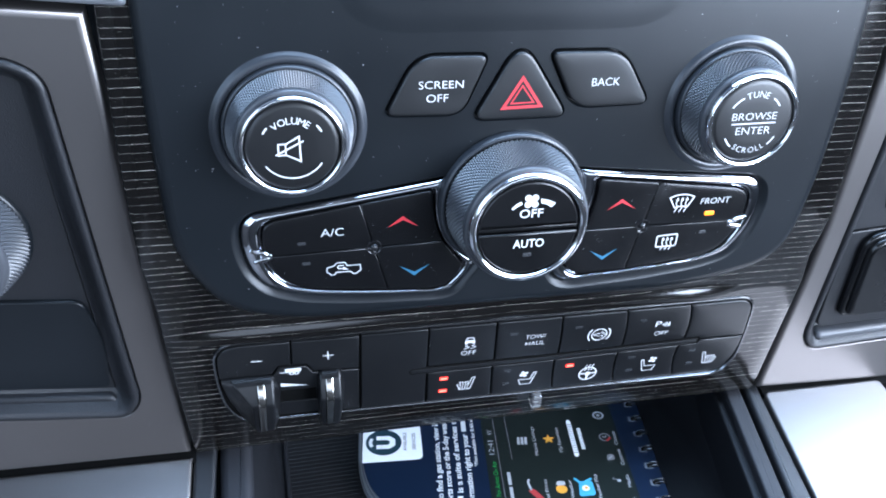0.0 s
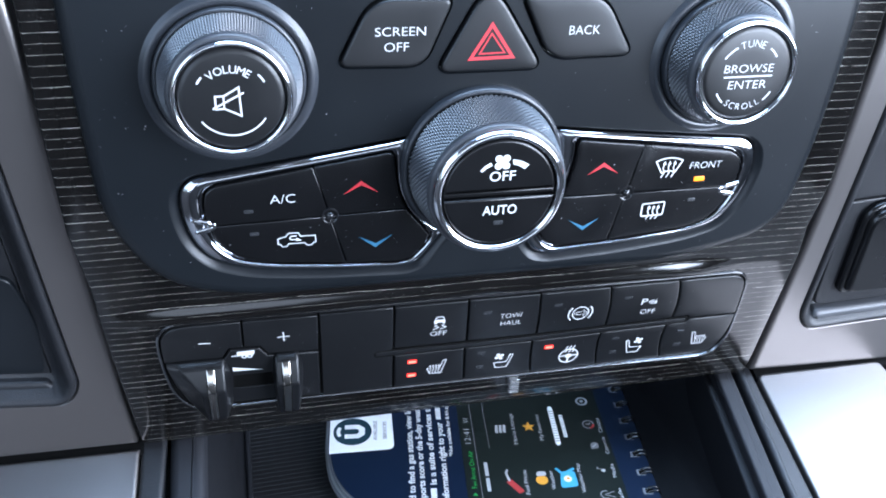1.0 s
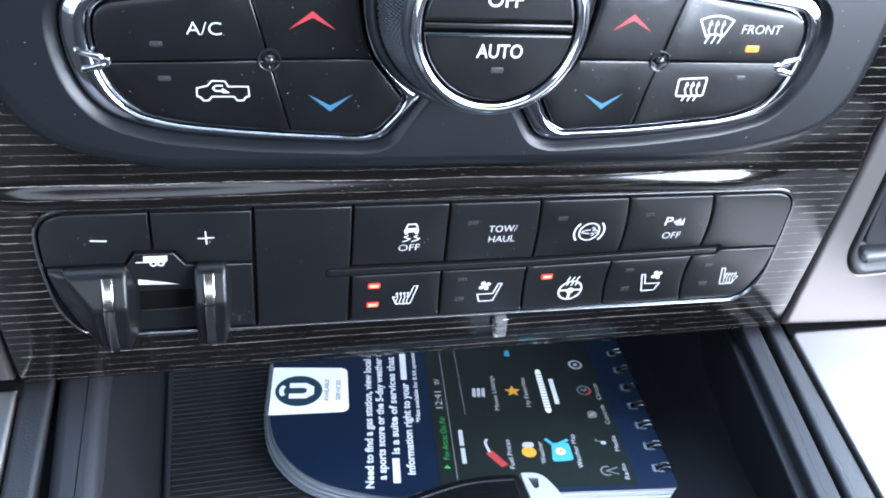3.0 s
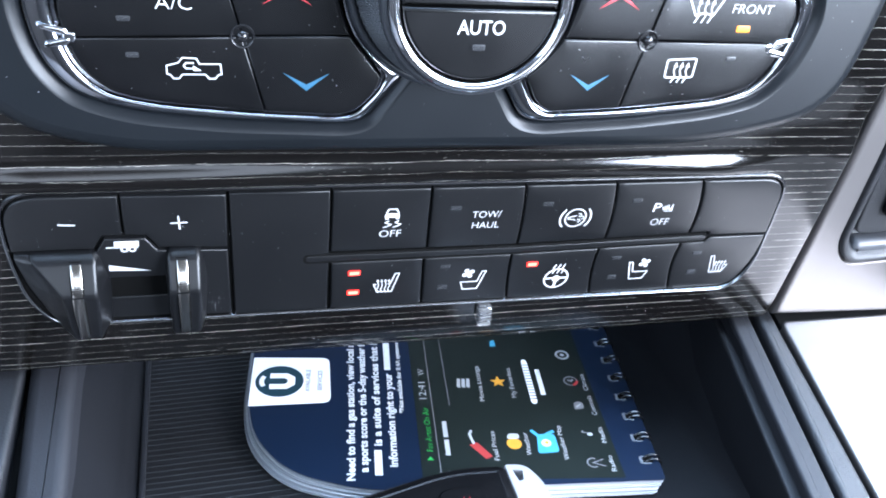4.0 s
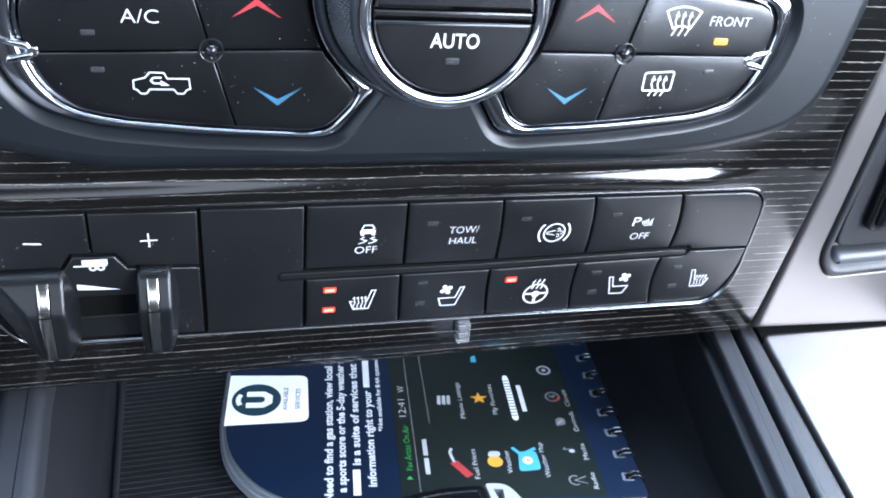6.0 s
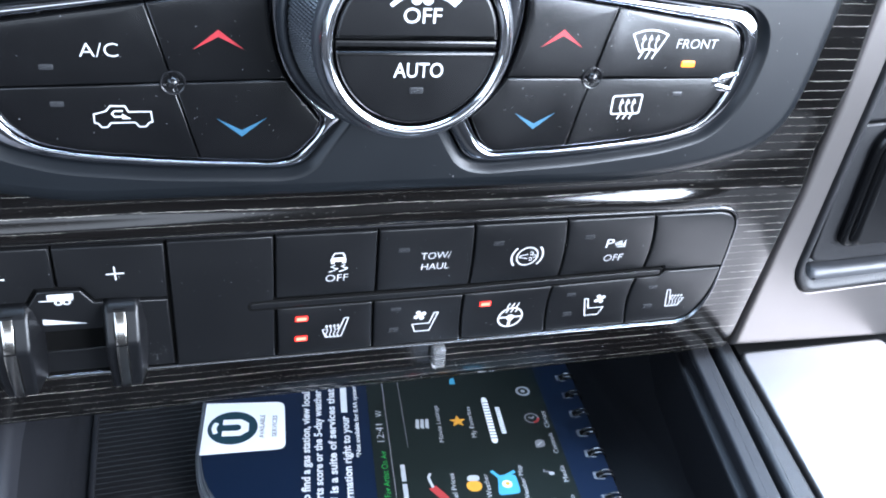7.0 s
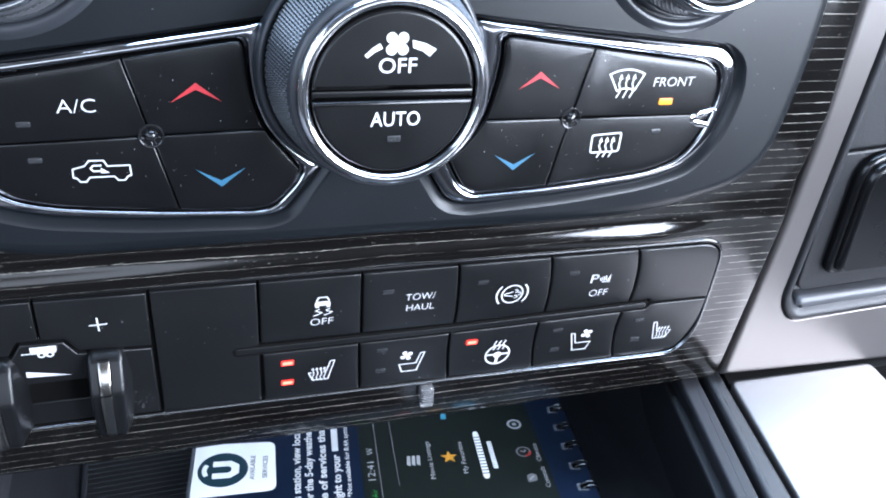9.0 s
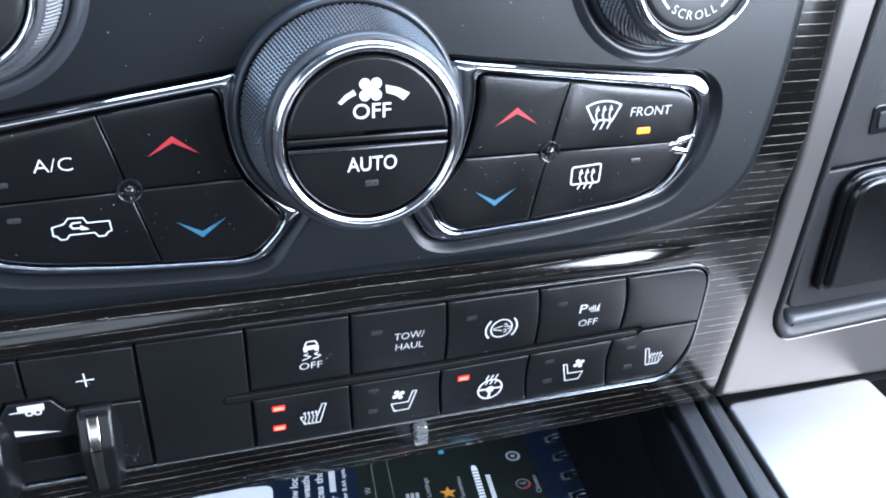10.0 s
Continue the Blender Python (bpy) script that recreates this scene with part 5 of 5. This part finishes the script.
fill(bm, BOOK, [(-13.9, -31.4), (-11.4, -30.2), (-6.9, -36.8), (-9.2, -38.0)], T2)
part("fuel_icon", bm, M_DULLRED, cover)
bm = bmesh.new()
stroke(bm, BOOK, [(-12.6, -24.6), (-13.4, -26.4), (-13.0, -28.6), (-12.4, -31.0)], 0.9, T2 + 0.02)
part("hose_icon", bm, M_DIMWHITE, cover)
bm = bmesh.new()
fill(bm, BOOK, fillet([(8.2, -36), (15.6, -35.4), (15.4, -27), (9.4, -27)], 1.5, 3), T2)
stroke(bm, BOOK, [(7.6, -25), (10.2, -28.5), (15.4, -25.6)], 1.2, T2 + 0.03)
part("map_icon", bm, M_SKYBLUE, cover)
part("map_mark", fill(bmesh.new(), BOOK, circle(11.8, -31.2, 1.7, 20), T2 + 0.05), M_WHITE, cover)
part("map_mark", fill(bmesh.new(), BOOK, circle(12.0, -31.0, 0.8, 14), T2 + 0.07), M_ORANGE, cover)
part("arrow_icon", fill(bmesh.new(), BOOK, [(0.2, 21), (2.4, 21), (2.2, 25), (0.6, 24)], T2), M_SKYBLUE, cover)
# gauge, seat, note and mast in the lower menu
part("icon_ring", stroke(bmesh.new(), BOOK, circle(27.0, 0.3, 2.4, 24), 0.5, T2, closed=True), M_GREY, cover)
part("icon_mark", stroke(bmesh.new(), BOOK, [(25.9, 0.8), (27.2, 0.2), (28.0, 1.2)], 0.7, T2 + 0.02), M_GREY, cover)
part("icon_mark", stroke(bmesh.new(), BOOK, arc(27.0, 0.3, 2.3, -80, 0, 8), 1.0, T2 + 0.03), M_DULLRED, cover)
part("icon_mark", fill(bmesh.new(), BOOK, fillet([(25.2, -15.0), (28.6, -14.4), (28.8, -11.6), (27.2, -10.8), (25.4, -11.6)], 0.6, 3), T2), M_GREY, cover)
part("icon_mark", stroke(bmesh.new(), BOOK, [(26.0, -13.8), (27.8, -12.2)], 0.5, T2 + 0.03), M_DIMWHITE, cover)
part("icon_mark", fill(bmesh.new(), BOOK, circle(27.6, -27.4, 0.95, 16, 0.8), T2), M_DIMWHITE, cover)
part("icon_mark", stroke(bmesh.new(), BOOK, [(27.3, -26.7), (25.0, -26.4), (25.6, -25.4)], 0.4, T2 + 0.02), M_GREY, cover)
part("icon_mark", stroke(bmesh.new(), BOOK, [(29.4, -42.2), (25.4, -40.6), (29.4, -39.0)], 0.4, T2), M_GREY, cover)
part("icon_mark", stroke(bmesh.new(), BOOK, arc(25.6, -40.6, 2.0, 60, 300, 12), 0.45, T2 + 0.02), M_GREY, cover)
part("icon_ring", stroke(bmesh.new(), BOOK, circle(27.0, 15.5, 2.3, 24), 0.8, T2, closed=True), M_DIMWHITE, cover)
part("icon_mark", fill(bmesh.new(), BOOK, circle(27.0, 15.5, 0.8, 12), T2), M_DIMWHITE, cover)
bm = bmesh.new()
stroke(bm, BOOK, [(-24.4, -46), (-25.2, 56)], 0.25, T2)
part("screen_rule", bm, M_GREY, cover)
part("screen_rule", stroke(bmesh.new(), BOOK, [(-18.6, -12), (-19.6, 56)], 0.22, T2), M_GREY, cover)
# holes and wire rings along the bound edge
for k in range(-1, 8):
    t = 22.4 - 10.35 * k
    if t < -48:
        continue
    bm = bmesh.new()
    fill(bm, BOOK, fillet([(41.2, t - 1.7), (45.0, t - 2.0), (45.2, t + 1.6), (41.4, t + 1.8)], 0.5, 3), 0.07)
    part("hole", bm, M_HOLE, cover, "punched hole with pale page edges")
    # Flat black patch paints the shade inside the hole.
    bm = bmesh.new()
    fill(bm, BOOK, box2(42.3, 45.6, t - 1.2, t + 1.2), 0.10)
    part("hole_shade", bm, M_GAP, cover)
    bm = bmesh.new()
    for dt in (-1.0, 1.0):
        pts = [(45.6 + 2.9 * math.cos(radians(a)), 2.6 * math.sin(radians(a)) - 1.2) for a in range(160, -70, -20)]
        rings = []
        for i, (x, h) in enumerate(pts):
            j, g = pts[min(i + 1, len(pts) - 1)], pts[max(i - 1, 0)]
            d = Vector((j[0] - g[0], 0, j[1] - g[1])).normalized()
            n1 = Vector((-d.z, 0, d.x))
            rings.append([bm.verts.new(BOOK @ (Vector((x, t + dt, h)) * MM + (n1 * math.cos(q) + Vector((0, 1, 0)) * math.sin(q)) * 0.34 * MM)) for q in [radians(60 * u) for u in range(6)]])
        for a_, b_ in zip(rings, rings[1:]):
            for i in range(6):
                bm.faces.new((a_[i], a_[(i + 1) % 6], b_[(i + 1) % 6], b_[i]))
    part("wire_ring", bm, M_GLOSS, book, "black wire ring")

# ---- key fob in front of the booklet ----
fob = thing("key_fob", at(SLOPE, -40, -72, -6), "black plastic key fob with a grey end loop in the tray", "key fob")
FOB = fillet([(-74, -55.5), (-74, -92), (-12.2, -92), (-12.2, -47.0), (-31, -45.2)], [12, 12, 5, 4, 10], 6)
part("body", slab(SLOPE, FOB, -6, 9.5, 3.5, 5, first=True), M_BUTTON, fob)
bm = bmesh.new()
loft(bm, SLOPE, [(offset(FOB, 3.9), 9.5), (offset(FOB, 4.2), 9.75), (offset(FOB, 4.6), 9.5)], last=False)
part("seam", bm, M_GLOSS, fob)
loop_out = fillet([(-13.0, -47.4), (-6.6, -48.6), (-3.2, -57), (-2.6, -92), (-13.0, -92)], [1, 3, 4, 3, 1], 5)
loop_in = fillet([(-11.4, -49.6), (-8.2, -50.6), (-9.0, -54.4), (-10.6, -54.8)], [0.6, 0.6, 0.6, 0.6], 5)
bm = bmesh.new()
holed(SLOPE, loop_out, [loop_in], 8.4, bm)
loft(bm, SLOPE, [(ccw(loop_out), 8.4), (offset(ccw(loop_out), -0.3), 7.8), (offset(ccw(loop_out), -0.3), -4)], last=False)
loft(bm, SLOPE, [(ccw(loop_in), 8.4), (ccw(loop_in), 2)], last=False)
part("loop", bm, M_GREYPLASTIC, fob, "light grey end loop")
part("panic_key", slab(SLOPE, fillet(box2(-37, -22, -74, -55), 5, 5), 8, 9.9, 0.6), M_BUTTON, fob)
part("lettering", write(bmesh.new(), SLOPE, "PANIC", -29.3, -63.5, 10.0, 2.2, 8.5, turn=80), M_RED, fob)

# ---- fine dust on the dark plastics ----
rng = random.Random(7)
bm = bmesh.new()


def inside(poly, x, y):
    hit = False
    for (x0, y0), (x1, y1) in zip(poly, poly[1:] + poly[:1]):
        if (y0 > y) != (y1 > y) and x < (x1 - x0) * (y - y0) / (y1 - y0) + x0:
            hit = not hit
    return hit


def speck(F, x, y, w, s):
    a = rng.uniform(0, 6.28)
    k = rng.uniform(0.35, 1.0)
    fill(bm, F, [(x + s * math.cos(a + q) * (1 if i % 2 else k), y + s * math.sin(a + q) * (1 if i % 2 else k)) for i, q in enumerate((0, 1.5, 3.1, 4.6))], w)


away = [offset(w, -4.5) for w in wells] + [offset(s, -1.5) for s in sockets] + [circle(VX, VY, 24.5), circle(TX, TY, 24.5), circle(CX, CY, 26)]
clean = offset(PANEL_OUT, 4)
n = 0
while n < 140:
    x, y = rng.uniform(-112, 112), rng.uniform(-20, 95)
    if inside(clean, x, y) and not any(inside(ccw(p), x, y) for p in away):
        speck(PANEL, x, y, 0.02, rng.choice((0.07, 0.09, 0.11, 0.16)))
        n += 1
for _ in range(90):
    x, z = rng.uniform(-48, 104), rng.uniform(760, 799)
    if abs(z - 777.6) > 2:
        speck(ROW, x, z, 0.76, rng.choice((0.06, 0.08, 0.1, 0.13)))
for _ in range(110):
    s = rng.choice((-1, 1))
    x, y = rng.uniform(25, 78), rng.uniform(-5, 22)
    if abs(y - 8) > 1.5:
        speck(PANEL, s * x, y, 0.9, rng.choice((0.06, 0.07, 0.09, 0.12)))
for _ in range(34):
    speck(ROW, rng.gauss(-53.5, 1.4), rng.gauss(764.5, 2.6), 0.53, rng.choice((0.06, 0.08, 0.12)))
for _ in range(45):
    x, z = rng.uniform(-98, -26), rng.uniform(785, 799)
    if not (-82.5 < x < -66 and z < 789):
        speck(ROW, x, z, 0.76, rng.choice((0.05, 0.07, 0.09, 0.12)))
for _ in range(26):
    speck(ROW, rng.uniform(-99, 104), rng.uniform(740, 757), -0.74, rng.choice((0.07, 0.1, 0.14)))
for _ in range(16):
    speck(CONS, rng.uniform(-210, -118), rng.uniform(-70, -6), 1.63, rng.choice((0.08, 0.11, 0.16, 0.2)))
for _ in range(12):
    speck(SIDE, rng.uniform(-200, -121), rng.uniform(-23, -10), 0.03, rng.choice((0.08, 0.11, 0.15)))
tagged(part("dust", bm, M_DUST), "pale dust specks on the black plastics", "dust", kind="stuff")
